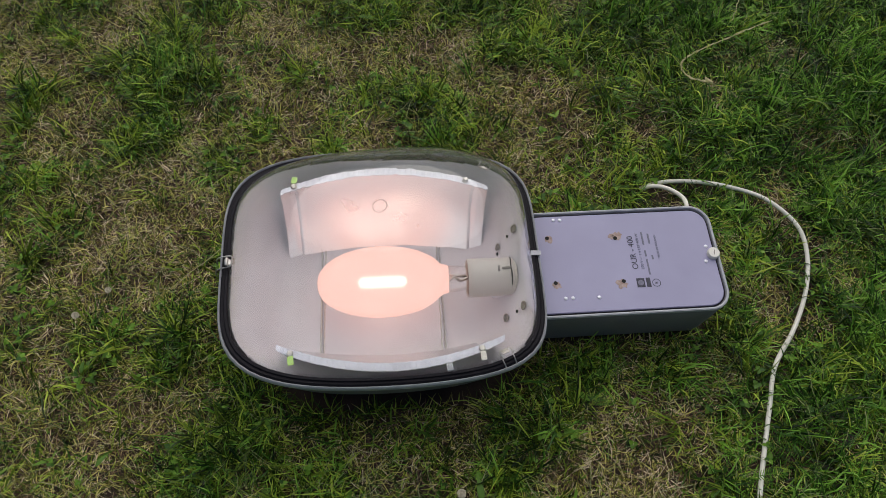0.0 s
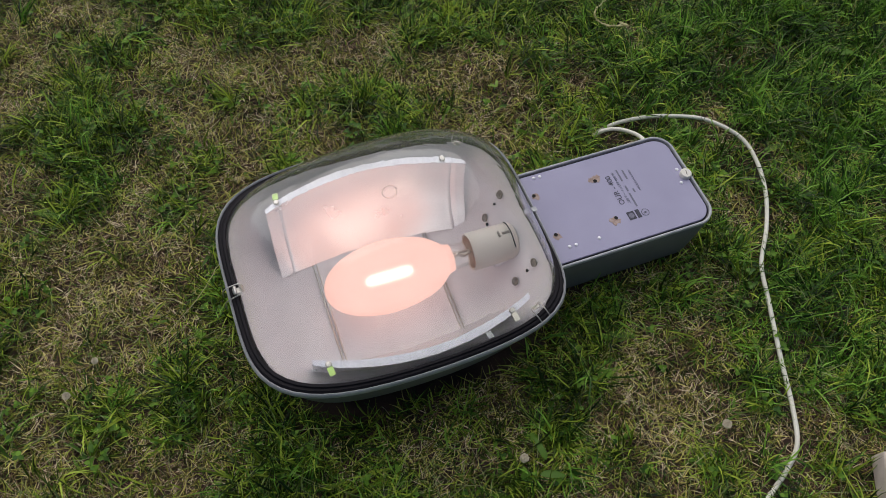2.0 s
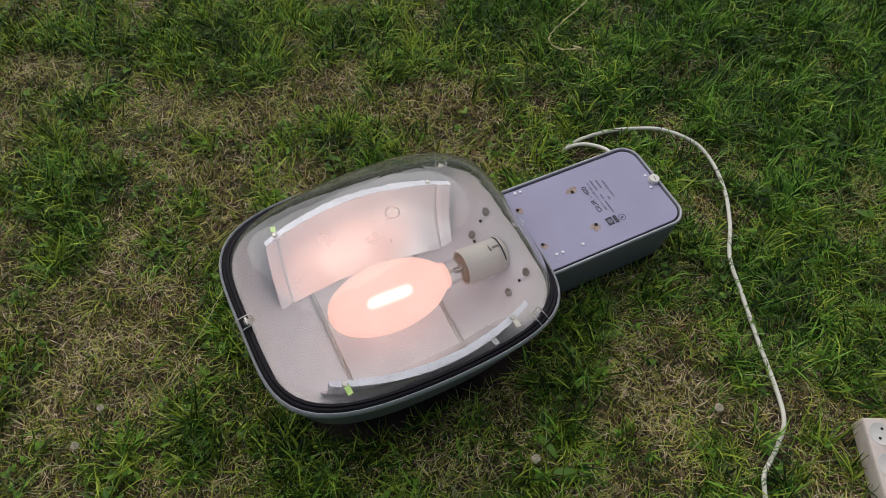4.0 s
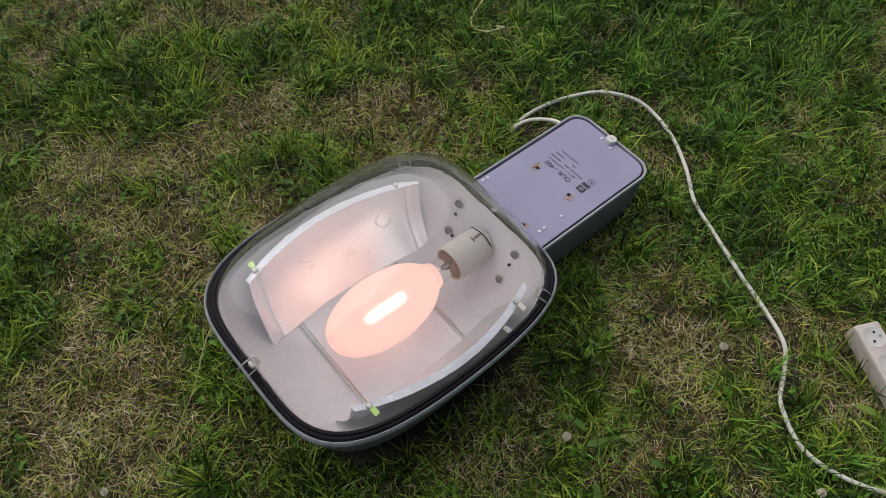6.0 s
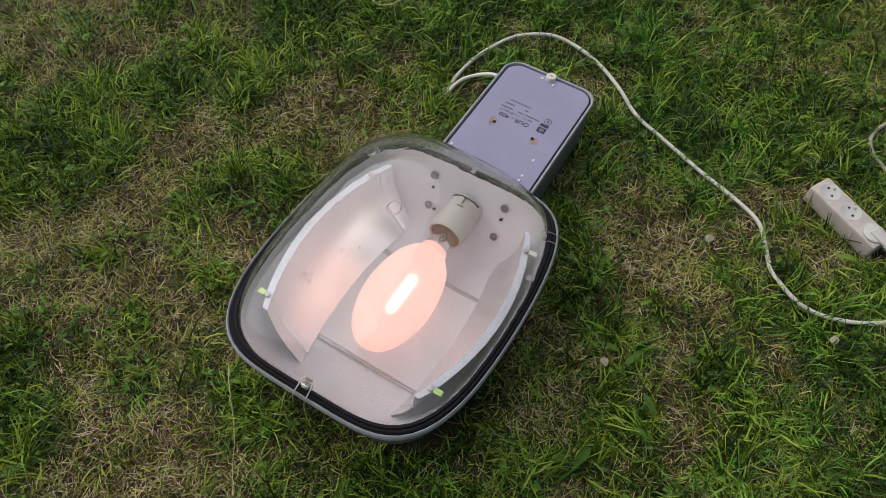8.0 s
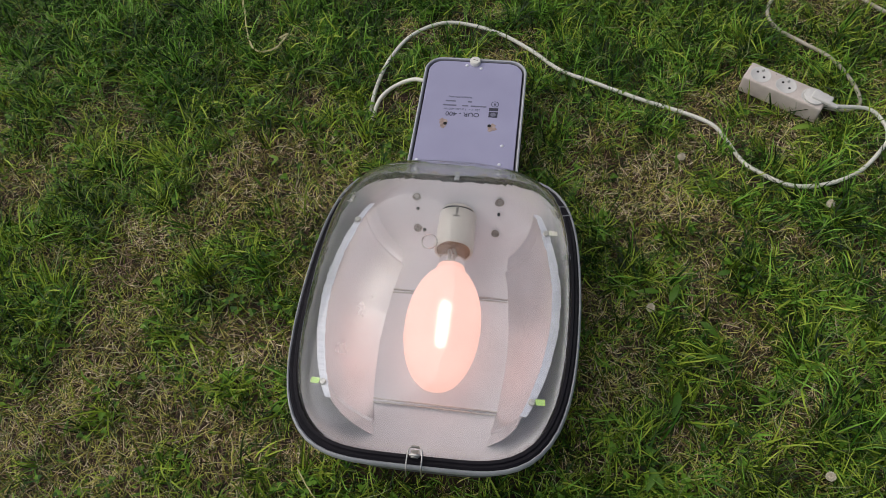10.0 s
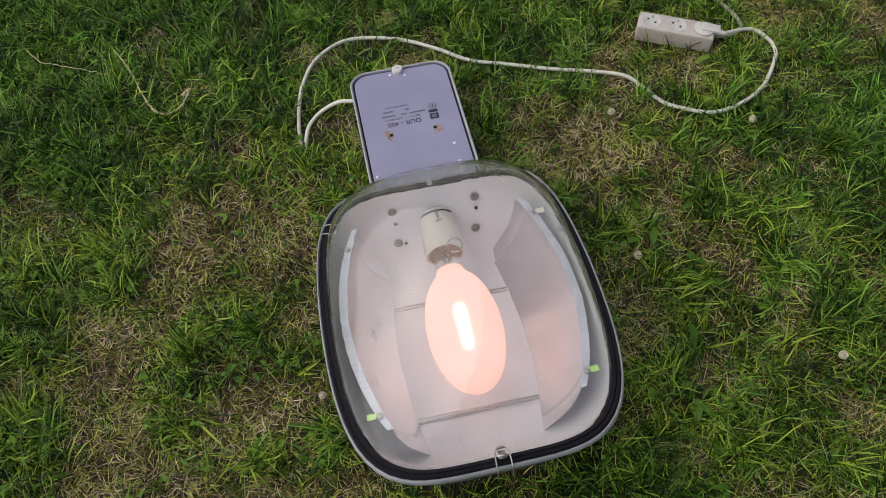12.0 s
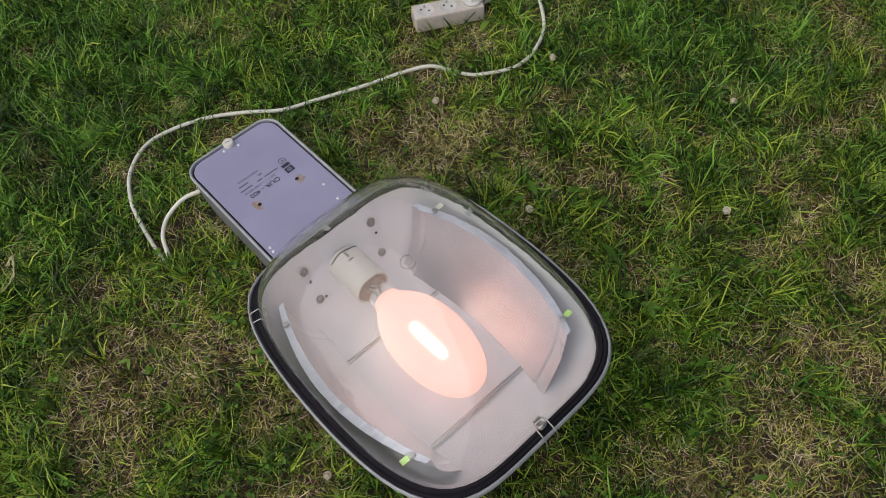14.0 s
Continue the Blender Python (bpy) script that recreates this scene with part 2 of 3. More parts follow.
def lettering(text, size, depth=0.0002):
    """Flat letters as a bmesh, reading along +x, centred."""
    cu = bpy.data.curves.new("letters", "FONT")
    cu.body, cu.size, cu.align_x, cu.align_y, cu.extrude = text, size, "CENTER", "CENTER", depth
    ob = bpy.data.objects.new("letters", cu)
    me = bpy.data.meshes.new_from_object(ob)
    bm = bmesh.new()
    bm.from_mesh(me)
    bpy.data.objects.remove(ob)
    bpy.data.meshes.remove(me)
    return bm

# ---- ground ----
def value_noise(seed, cell, lo=-4.0, hi=6.0):
    """A smooth random field on the plane, as a function of arrays x, y."""
    rng = np.random.default_rng(seed)
    k = int((hi - lo) / cell) + 3
    g = rng.random((k, k))

    def at(x, y):
        u, v = np.clip((x - lo) / cell, 0, k - 2.001), np.clip((y - lo) / cell, 0, k - 2.001)
        i, j = u.astype(int), v.astype(int)
        a, b = u - i, v - j
        a, b = a * a * (3 - 2 * a), b * b * (3 - 2 * b)
        return (g[i, j] * (1 - a) + g[i + 1, j] * a) * (1 - b) + (g[i, j + 1] * (1 - a) + g[i + 1, j + 1] * a) * b
    return at


hump, bumps = value_noise(3, 0.5), value_noise(4, 0.09)


def ground_z(x, y):
    """Low bumps of the soil round the lamp, level further out."""
    x, y = np.asarray(x, float), np.asarray(y, float)
    far = np.clip(1 - (np.hypot(x - 0.4, y) - 2.5) / 2, 0, 1)
    return far * (0.008 * (hump(x, y) - 0.5) + 0.010 * (bumps(x, y) - 0.5)) - 0.006 - 0.03 * np.clip((x - 0.5) / 0.35, 0, 1) * np.clip((0.4 - y) / 0.3, 0, 1)


def ground_sheet():
    steps = np.concatenate([-np.geomspace(2.2, 1500, 26)[::-1], np.linspace(-2.1, 2.1, 151), np.geomspace(2.2, 1500, 26)])
    k = len(steps)
    gx, gy = np.meshgrid(steps + 0.4, steps, indexing="ij")
    co = np.stack([gx.ravel(), gy.ravel(), ground_z(gx, gy).ravel()], 1)
    i = np.arange(k * k).reshape(k, k)
    quads = np.stack([i[:-1, :-1].ravel(), i[1:, :-1].ravel(), i[1:, 1:].ravel(), i[:-1, 1:].ravel()], 1)
    me = bpy.data.meshes.new("ground")
    me.from_pydata(co.tolist(), [], quads.tolist())
    me.materials.append(M_EARTH)
    for f in me.polygons:
        f.use_smooth = True
    return tagged(new("ground", me), "brown soil and thatch under a mown lawn", "ground", kind="structure")


ground = ground_sheet()

# ---- street lamp lying on its back ----
lamp = thing("street_lamp", pose(0.35, -0.01, 0), "grey street lamp head lying lens up on the lawn, switched on", "street lamp")
RIM = pose(0, -0.0055, 0.212, 0, 6.0, 0)      # rim plane: x along the lamp, z out of the glass
CX, AX, BY, BOW = 0.2465, 0.2630, 0.2185, 0.125


def outline(inl, inr, iny, z, k=96, grow=None):
    """The rim's rounded outline, drawn in by inl and inr at the ends and iny at the sides."""
    pts = []
    for i in range(k):
        a = 2 * math.pi * i / k
        c, s = math.cos(a), math.sin(a)
        n = 4.7 if c < 0 else 5.6
        r = (abs(c) ** n + abs(s) ** n) ** (-1 / n)
        x = CX + (AX - (inl if c < 0 else inr)) * r * c
        y = (BY - iny) * r * s * (1 - BOW * (r * c) ** 2)
        pts.append((x, y, z if grow is None else grow(x, y)))
    return pts


def even(i, z):
    return outline(i, i, i, z)


# outer pan, open above, with a thin turned lip
bm = rings_mesh(bmesh.new(), [even(0.0075, -0.004), even(0.004, -0.010), even(0.008, -0.03), outline(0.023, 0.020, 0.020, -0.085),
                              outline(0.036, 0.034, 0.032, -0.130), outline(0.062, 0.072, 0.055, -0.175), outline(0.10, 0.13, 0.09, -0.195)], cap_end=True)
part("pan", bm, M_SHELL, lamp, "grey painted pressed-metal pan", RIM)
bm = rings_mesh(bmesh.new(), [even(0.0035, -0.012), even(0.0, -0.010), even(-0.001, -0.003), even(0.0, 0.002), even(0.0015, 0.0035), even(0.003, 0.002), even(0.004, -0.003), even(0.005, -0.012)], close=True)
part("rim", bm, M_LIP, lamp, "light grey metal rim", RIM)
bm = rings_mesh(bmesh.new(), [even(0.0042, -0.006), even(0.0035, 0.001), even(0.006, 0.0048), even(0.0095, 0.0038), even(0.011, 0.0066), even(0.0145, 0.0068), even(0.0165, 0.004), even(0.0175, 0.001), even(0.0180, -0.003), even(0.0180, -0.008)], close=True)
part("gasket", bm, M_RUBBER, lamp, "black rubber gasket", RIM)
bm = rings_mesh(bmesh.new(), [even(0.0175, 0.0000), even(0.0188, -0.003), outline(0.025, 0.023, 0.0225, -0.03), outline(0.038, 0.036, 0.034, -0.07),
                              outline(0.05, 0.050, 0.045, -0.115), outline(0.066, 0.068, 0.06, -0.142), outline(0.09, 0.095, 0.085, -0.155), outline(0.125, 0.13, 0.12, -0.158)], cap_end=True)
part("liner", bm, M_LINER, lamp, "white enamelled lining of the pan", RIM)

# glass bowl, higher towards the arm
def dome(inset, drop, count=26):
    rings = []
    for j in range(count):
        r = math.cos(math.pi / 2 * j / (count - 1)) if j < count - 1 else 0.02
        r = max(r, 0.02)
        ring = []
        for i in range(96):
            a = 2 * math.pi * i / 96
            c, s = math.cos(a), math.sin(a)
            n = 2.25 + (2.45 if c < 0 else 3.35) * r ** 7
            k = r * (abs(c) ** n + abs(s) ** n) ** (-1 / n)
            px, py = CX + (AX - inset) * k * c, (BY - inset) * k * s * (1 - BOW * (k * c) ** 2)
            h = 0.166 + 0.20 * (px - CX)
            ring.append((px, py, 0.0010 + (h - drop) * (1 - r ** 1.7) ** (1 / 1.7)))
        rings.append(ring)
    return rings


outer, inner = dome(0.0150, 0.0), dome(0.0180, 0.003)
bm = rings_mesh(bmesh.new(), outer, cap_end=True)
rings_mesh(bm, inner, cap_end=True)
bm.verts.ensure_lookup_table()
for i in range(96):
    a, b = bm.verts[i], bm.verts[(i + 1) % 96]
    k = len(outer) * 96
    bm.faces.new((a, b, bm.verts[k + (i + 1) % 96], bm.verts[k + i]))
bowl = part("glass_bowl", bm, M_GLASS, lamp, "clear moulded glass bowl", RIM)
bowl.visible_shadow = False
ring_pts = [Vector((0.244 + 0.0105 * math.cos(a), 0.005 + 0.0105 * math.sin(a), 0.1655 + 0.0018 * math.cos(a))) for a in np.linspace(0, 2 * math.pi, 33)]
part("mould_ring", tube(ring_pts, 0.0008, 6), M_NECK, bowl, "raised ring moulded in the glass", RIM)


# the two curved side reflectors with their folded bright edges
def reflector(side):
    n, rows = 110, 12
    x0, x1 = 0.076, 0.436
    top, sheet = [], bmesh.new()
    grid = []
    for i in range(n + 1):
        u = i / n
        x = x0 + (x1 - x0) * u
        bow = math.sin(math.pi * u) ** 0.85
        yt, yb = 0.1375 + 0.0385 * bow, 0.090 + 0.020 * bow
        col = []
        for j in range(rows + 1):
            v = j / rows
            fold = 0.0028 * math.exp(-((min(u, 1 - u) - 0.060) / 0.007) ** 2) - 0.0012 * math.exp(-((min(u, 1 - u) - 0.078) / 0.006) ** 2)
            y = yb + (yt - yb) * (v + 0.24 * math.sin(math.pi * v)) + fold
            z = -0.1535 + 0.1435 * (v ** 1.05) + 0.0012 * math.sin(23 * u + 5 * v)
            col.append((x, side * y, z))
        grid.append(col)
        top.append((x, yt))
    front = [[sheet.verts.new(p) for p in col] for col in grid]
    back = [[sheet.verts.new((p[0], p[1] + side * 0.0015, p[2] - 0.0005)) for p in col] for col in grid]
    for a, flip in ((front, 1), (back, -1)):
        for c, d in zip(a, a[1:]):
            for k in range(rows):
                q = (c[k], d[k], d[k + 1], c[k + 1])
                sheet.faces.new(q if flip > 0 else q[::-1])
    edge = [*[(i, 0) for i in range(n + 1)], *[(n, j) for j in range(1, rows + 1)], *[(i, rows) for i in range(n - 1, -1, -1)], *[(0, j) for j in range(rows - 1, 0, -1)]]
    for (i, j), (k, m) in zip(edge, edge[1:] + edge[:1]):
        sheet.faces.new((front[i][j], front[k][m], back[k][m], back[i][j]))
    ob = part("reflector", sheet, M_ALU, lamp, "curved anodised aluminium side reflector", RIM)
    # folded edge; small random inner nicks imitate the toothed look that rippled glass refracts
    fl, rings = bmesh.new(), []
    rng = random.Random(5 + side)
    for i, (x, y) in enumerate(top):
        nick = rng.choice((0, 0, 0, 0, 0, 0, 0, 0, 0.002)) if 8 < i < n - 8 else 0
        a, b = side * (y - 0.001 + nick * 0.6), side * (y + 0.0125 - 0.004 * abs(2 * i / n - 1) ** 4)
        z = -0.0085 + 0.0003 * math.sin(31 * x / 0.05)
        dz = 0.0003 * math.sin(13 * x / 0.05) + rng.uniform(-0.00008, 0.00008)
        rings.append([(x, a, z - dz), (x, b, z + dz), (x, b, z + dz - 0.0016), (x, a, z - dz - 0.0016)])
    rings_mesh(fl, rings, True, True)
    part("folded_edge", fl, M_FLANGE, ob, "bright folded edge", RIM, smooth=False)
    for k, x in enumerate((0.098, 0.398)):
        i = round((x - x0) / (x1 - x0) * n)
        y = top[i][1] + 0.006
        sc = lathe([(0.0052, 0.0), (0.0052, 0.0018), (0.0040, 0.0032), (0.0018, 0.0036)], 16)
        bmesh.ops.create_cube(sc, size=1, matrix=pose(0, 0, 0.0036, 0, 0, 40 + 60 * k) @ Matrix.Diagonal((0.0075, 0.0012, 0.0008, 1)))
        part("screw", sc, M_STEEL, ob, "slotted steel screw", RIM @ pose(x, side * y, -0.0075))
        if k == 1 and side > 0:
            continue
        tab = box_mesh(0.0095, 0.014, 0.0014, 0.0004, 1)
        part("tab", tab, M_LIME if k == 0 else M_KNOB, ob, "lime green paper tab" if k == 0 else "cream paper tab", RIM @ pose(x + 0.001, side * (y + 0.0120), -0.0062, side * -8, 0, -side * 6))
    return ob


reflector(1)
reflector(-1)

# centre sheet on the floor with raised cross beads
bm = box_mesh(0.214, 0.225, 0.003, 0.001, 1)
part("floor_sheet", bm, M_LINER, lamp, "flat white sheet on the floor of the lamp", RIM @ pose(0.245, 0, -0.1555))
for x in (0.138, 0.352):
    for dx in (-0.003, 0.003):
        pts = smooth_path([(x + dx + 0.0015 * math.sin(9 * y), y, -0.1545) for y in np.linspace(-0.117, 0.117, 9)], 3)
        part("bead", tube(pts, 0.0016, 6), M_STEEL, lamp, "grey pressed bead", RIM)

# dents and drilled holes in the end wall
def wall_x(z):
    zs, xs = (-0.158, -0.142, -0.115, -0.07, -0.03, 0.0), (0.380, 0.441, 0.459, 0.473, 0.486, 0.491)
    return float(np.interp(z, zs, xs))


for y, z, r in ((0.072, -0.036, 0.0075), (-0.076, -0.036, 0.0075), (0.071, -0.101, 0.0075), (-0.071, -0.101, 0.0075), (0.070, -0.060, 0.0028), (-0.076, -0.060, 0.0028), (0.058, -0.104, 0.003)):
    slope = math.degrees(math.atan2(0.02, wall_x(z + 0.01) - wall_x(z - 0.01)))
    bm = lathe([(r, 0.0), (r * 1.05, 0.0018), (r * 0.8, 0.0024), (r * 0.55, 0.0004), (r * 0.2, 0.0002)], 18)
    part("hole", bm, M_GREYHOLE if r > 0.004 else M_HOLE, lamp, "grey riveted hole in the lining", RIM @ pose(wall_x(z) - 0.0035, y, z, 0, -slope + 6, 0))

# lampholder
HOLD = RIM @ pose(0.002, -0.003, -0.081, 0, -1.0, 0)
bm = lathe([(0.026, 0.405), (0.029, 0.394), (0.0325, 0.391), (0.0345, 0.394), (0.0345, 0.402), (0.0335, 0.462), (0.0325, 0.474), (0.028, 0.478)], 40, "x", cap=False)
holder = part("lampholder", bm, M_CERAMIC, lamp, "cream porcelain lampholder", HOLD)
part("thread", lathe([(0.0295, 0.393), (0.0275, 0.398), (0.028, 0.403), (0.0265, 0.408), (0.027, 0.415), (0.024, 0.425), (0.004, 0.428)], 32, "x"), M_BRASSY, holder, "dark screw thread inside", HOLD)
pts = [Vector((0.466 + 0.001 * abs(a), 0.0347 * math.sin(a), 0.0347 * math.cos(a))) for a in np.linspace(-0.9, 0.9, 14)]
part("groove", tube(pts, 0.0011, 6), M_HOLE, holder, "dark joint line", HOLD)
part("slot", box_mesh(0.016, 0.0045, 0.003, 0.0008, 1), M_GREYHOLE, holder, "dark slot in the porcelain", HOLD @ pose(0.458, 0, 0.0338))
part("slot", box_mesh(0.0035, 0.012, 0.003, 0.0008, 1), M_GREYHOLE, holder, "dark slot in the porcelain", HOLD @ pose(0.445, 0, 0.0338))
part("saddle", box_mesh(0.05, 0.04, 0.05, 0.006, 2), M_LINER, lamp, "white bracket behind the lampholder", HOLD @ pose(0.462, 0, -0.028))

# bulb
prof = []
for i in range(33):
    a = math.pi * i / 32
    x = 0.243 - 0.112 * math.cos(a)
    r = 0.0625 * math.sin(a) ** 0.92
    if x > 0.285:
        r = max(r, 0.0240 + 0.030 * max(0, (0.362 - x) / 0.077) ** 1.4)
    prof.append((max(r, 0.001), x))
prof = [p for p in prof if p[1] < 0.352] + [(0.0240, 0.358)]
bulb = part("bulb", lathe(prof, 40, "x"), M_BULB, lamp, "glowing coated elliptical discharge bulb", HOLD)
part("bulb_neck", lathe([(0.0238, 0.3585), (0.0225, 0.370), (0.0215, 0.384), (0.0215, 0.396)], 28, "x", cap=False), M_NECK, bulb, "clear glass neck", HOLD)
part("stem", tube(smooth_path([(0.357, -0.006, 0.004), (0.367, -0.001, 0.007), (0.377, -0.004, 0.003), (0.392, 0, 0.002)], 4), 0.0022, 6), M_STEEL, bulb, "bare metal stem wire", HOLD)
part("stem", tube(smooth_path([(0.357, 0.006, -0.002), (0.37, 0.003, 0.002), (0.392, 0.004, -0.003)], 4), 0.0018, 6), M_STEEL, bulb, "bare metal stem wire", HOLD)
part("arc_tube", lathe([(0.002, 0.205), (0.0055, 0.209), (0.0068, 0.217), (0.0068, 0.270), (0.0055, 0.278), (0.002, 0.282)], 20, "x"), M_ARC, bulb, "white-hot arc tube", HOLD)

# wire latches and spring clips on the rim
def latch(x, y, turn):
    f = RIM @ pose(x, y, 0, 0, 0, turn)
    ob = part("latch", box_mesh(0.014, 0.011, 0.004, 0.0012, 1), M_STEEL, lamp, "steel spring latch with a wire bail", f @ pose(0.017, 0, 0.0115, 0, 18, 0))
    part("latch_hook", box_mesh(0.004, 0.011, 0.008, 0.001, 1), M_STEEL, ob, "", f @ pose(0.0255, 0, 0.0165, 0, -20, 0))
    part("latch_pin", lathe([(0.0022, -0.007), (0.0026, -0.0065), (0.0026, 0.0065), (0.0022, 0.007)], 10, "x"), M_STEEL, ob, "", f @ pose(0.014, 0, 0.0145, 0, 0, 90))
    wire = smooth_path([(-0.006, 0.0105, -0.016), (-0.0045, 0.0105, 0.002), (0.004, 0.0105, 0.0105), (0.019, 0.0095, 0.016), (0.0235, 0.005, 0.018), (0.0235, -0.005, 0.018), (0.019, -0.0095, 0.016), (0.004, -0.0105, 0.0105), (-0.0045, -0.0105, 0.002), (-0.006, -0.0105, -0.016)], 4)
    part("wire_bail", tube(wire, 0.0011, 7), M_STEEL, ob, "bent steel wire", f)
    return ob


latch(-0.018, 0.0, 0)


def spring_clip(x, y, turn):
    f = RIM @ pose(x, y, 0, 0, 0, turn)
    ob = part("spring_clip", box_mesh(0.0060, 0.012, 0.0015, 0.0005, 1), M_STEEL, lamp, "bright spring clip over the gasket", f @ pose(0.020, 0, 0.0095, 0, 12, 0))
    wire = smooth_path([(-0.004, 0.009, -0.014), (-0.004, 0.009, 0.003), (0.008, 0.0095, 0.0095), (0.022, 0.0095, 0.0115), (0.0225, 0, 0.0125), (0.022, -0.0095, 0.0115), (0.008, -0.0095, 0.0095), (-0.004, -0.009, 0.003), (-0.004, -0.009, -0.014)], 4)
    part("clip_wire", tube(wire, 0.0010, 6), M_STEEL, ob, "bent steel wire", f)


def tab_clip(x, y, turn):
    f = RIM @ pose(x, y, 0, 0, 0, turn)
    bm = box_mesh(0.015, 0.010, 0.0014, 0.0005, 1)
    part("tab_clip", bm, M_LIP, lamp, "small bright tab holding the glass", f @ pose(0.017, 0, 0.0085, 0, 16, 0))


spring_clip(0.438, -0.190, 112)
spring_clip(0.438, 0.190, -112)
tab_clip(0.345, -0.2085, 96)
part("tab_clip", box_mesh(0.022, 0.009, 0.0018, 0.0006, 1), M_LIP, lamp, "", RIM @ pose(0.500, 0.0, 0.0072, 0, 4, 0))

# ---- gear box of the lamp ----
GEAR = pose(0.5, -0.0065, 0.1245, 0, 4.3, 0)


def gear_outline(inset, z, k=10):
    """Square at the lamp's end, rounded at the far corners."""
    x0, x1, h, r = 0.004, 0.327 - inset, 0.1015 - inset, 0.036 - inset * 0.8
    pts = [(x0, -h, z)]
    for i in range(k + 1):
        a = -math.pi / 2 + math.pi / 2 * i / k
        pts.append((x1 - r + r * math.cos(a), -h + r + r * math.sin(a), z))
    for i in range(k + 1):
        a = math.pi / 2 * i / k
        pts.append((x1 - r + r * math.cos(a), h - r + r * math.sin(a), z))
    pts.append((x0, h, z))
    return pts


bm = rings_mesh(bmesh.new(), [gear_outline(0.0055, -0.012), gear_outline(0.0055, -0.002), gear_outline(0.0025, -0.003), gear_outline(0.001, -0.006), gear_outline(0.004, -0.06), gear_outline(0.010, -0.118), gear_outline(0.02, -0.128)], cap_end=True)
part("gear_box", bm, M_SHELL, lamp, "grey painted gear box", GEAR)
bm = rings_mesh(bmesh.new(), [gear_outline(0.0042, -0.004), gear_outline(0.0038, 0.001), gear_outline(0.002, 0.002), gear_outline(0.0, 0.001), gear_outline(-0.0005, -0.004)], close=True)
part("gear_box_lip", bm, M_LIP, lamp, "worn light grey lip", GEAR)
bm = rings_mesh(bmesh.new(), [gear_outline(0.0048, -0.008), gear_outline(0.0048, -0.0035), gear_outline(0.0085, -0.0035), gear_outline(0.0085, -0.008)], close=True)
part("gear_box_seal", bm, M_RUBBER, lamp, "black rubber seal", GEAR)
bm = rings_mesh(bmesh.new(), [gear_outline(0.0082, -0.008), gear_outline(0.0082, -0.001), gear_outline(0.0092, 0.0)], cap_start=True, cap_end=True)
plate = part("cover_plate", bm, M_PLATE, lamp, "lavender-grey painted cover plate", GEAR)


def on_plate(wx, wy, z=0.0, turn=0):
    return GEAR @ pose((wx - 0.5) / math.cos(radians(4.3)), wy + 0.0065, z, 0, 0, turn)


first = None
for wx, wy in ((0.545, 0.079), (0.5565, 0.0785), (0.545, -0.0735), (0.5575, -0.0735), (0.602, -0.0745), (0.800, -0.017), (0.8065, 0.012)):
    if first is None:
        first = part("rivet", lathe([(0.0034, 0), (0.0034, 0.0006), (0.0026, 0.0016), (0.001, 0.002)], 12), M_RIVET, plate, "bright dome rivet", on_plate(wx, wy))
    else:
        again(first, plate, on_plate(wx, wy))


def rust_patch(wx, wy, seed, size):
    rng = random.Random(seed)
    bm = bmesh.new()
    ring = [(size * (0.65 + 0.6 * rng.random()) * math.cos(a), size * (0.65 + 0.6 * rng.random()) * math.sin(a)) for a in [2 * math.pi * i / 18 for i in range(18)]]
    rings_mesh(bm, [[(x, y, 0.0) for x, y in ring], [(x, y, 0.0003) for x, y in ring]], True, True)
    part("bare_patch", bm, M_RUST, plate, "patch of flaked paint and rust", on_plate(wx, wy, 0.0001), smooth=False)


def bolt_hole(wx, wy):
    bm = lathe([(0.0034, 0.0003), (0.0036, 0.0009), (0.0030, 0.0009), (0.0024, 0.0005)], 14)
    part("bolt_hole", bm, M_HOLE, plate, "dark drilled hole", on_plate(wx, wy))


for wx, wy, sx, sy, sd in ((0.649, 0.037, 0.004, 0.004, 1), (0.649, -0.047, -0.004, -0.005, 2), (0.529, 0.043, 0.003, -0.002, 3), (0.532, -0.044, 0.002, -0.004, 4)):
    rust_patch(wx + sx, wy + sy, sd, 0.0095 if sd < 3 else 0.0075)
    bolt_hole(wx, wy)
rust_patch(0.643, 0.041, 7, 0.006)

# writing, reading towards -y across the plate
def print_on(name, bm, wx, wy, label, ink=M_INK):
    part(name, bm, ink, plate, label, on_plate(wx, wy, 0.0004, 90), smooth=False)


print_on("lettering", lettering("OUR - 400", 0.0145), 0.675, 0.007, "dark printed type designation")
print_on("lettering", lettering("220 V ~  1 x LRF 400 W", 0.0070), 0.6875, 0.009, "faded printed ratings", M_FADED)
print_on("lettering", lettering("MADE IN POLAND", 0.0055), 0.7195, 0.016, "faded printed origin line", M_FADED)
for wx, wy, w in ((0.697, -0.022, 0.03), (0.697, 0.004, 0.012), (0.697, 0.034, 0.026), (0.708, -0.004, 0.008), (0.708, 0.033, 0.020)):
    print_on("print_bar", box_mesh(w, 0.0030, 0.0003), wx, wy, "illegible faded print", M_FADED)
print_on("logo_block", box_mesh(0.017, 0.014, 0.0003), 0.678, -0.0515, "dark printed maker's mark")
print_on("logo_block", box_mesh(0.0175, 0.0075, 0.0003), 0.6915, -0.0515, "dark printed maker's mark")
part("logo_oval", lathe([(0.0052, 0.0), (0.0052, 0.0003)], 20), M_FADED, plate, "paler oval inside the mark", on_plate(0.678, -0.0515, 0.0005))
tri = bmesh.new()
rings_mesh(tri, [[(0.0075 * k * math.cos(a), 0.0075 * k * math.sin(a), 0.0001) for a in [math.pi / 2 + 2 * math.pi * i / 12 for i in range(12)]] for k in (1.0, 0.86)])
print_on("mark_ring", tri, 0.705, -0.053, "small printed round mark")
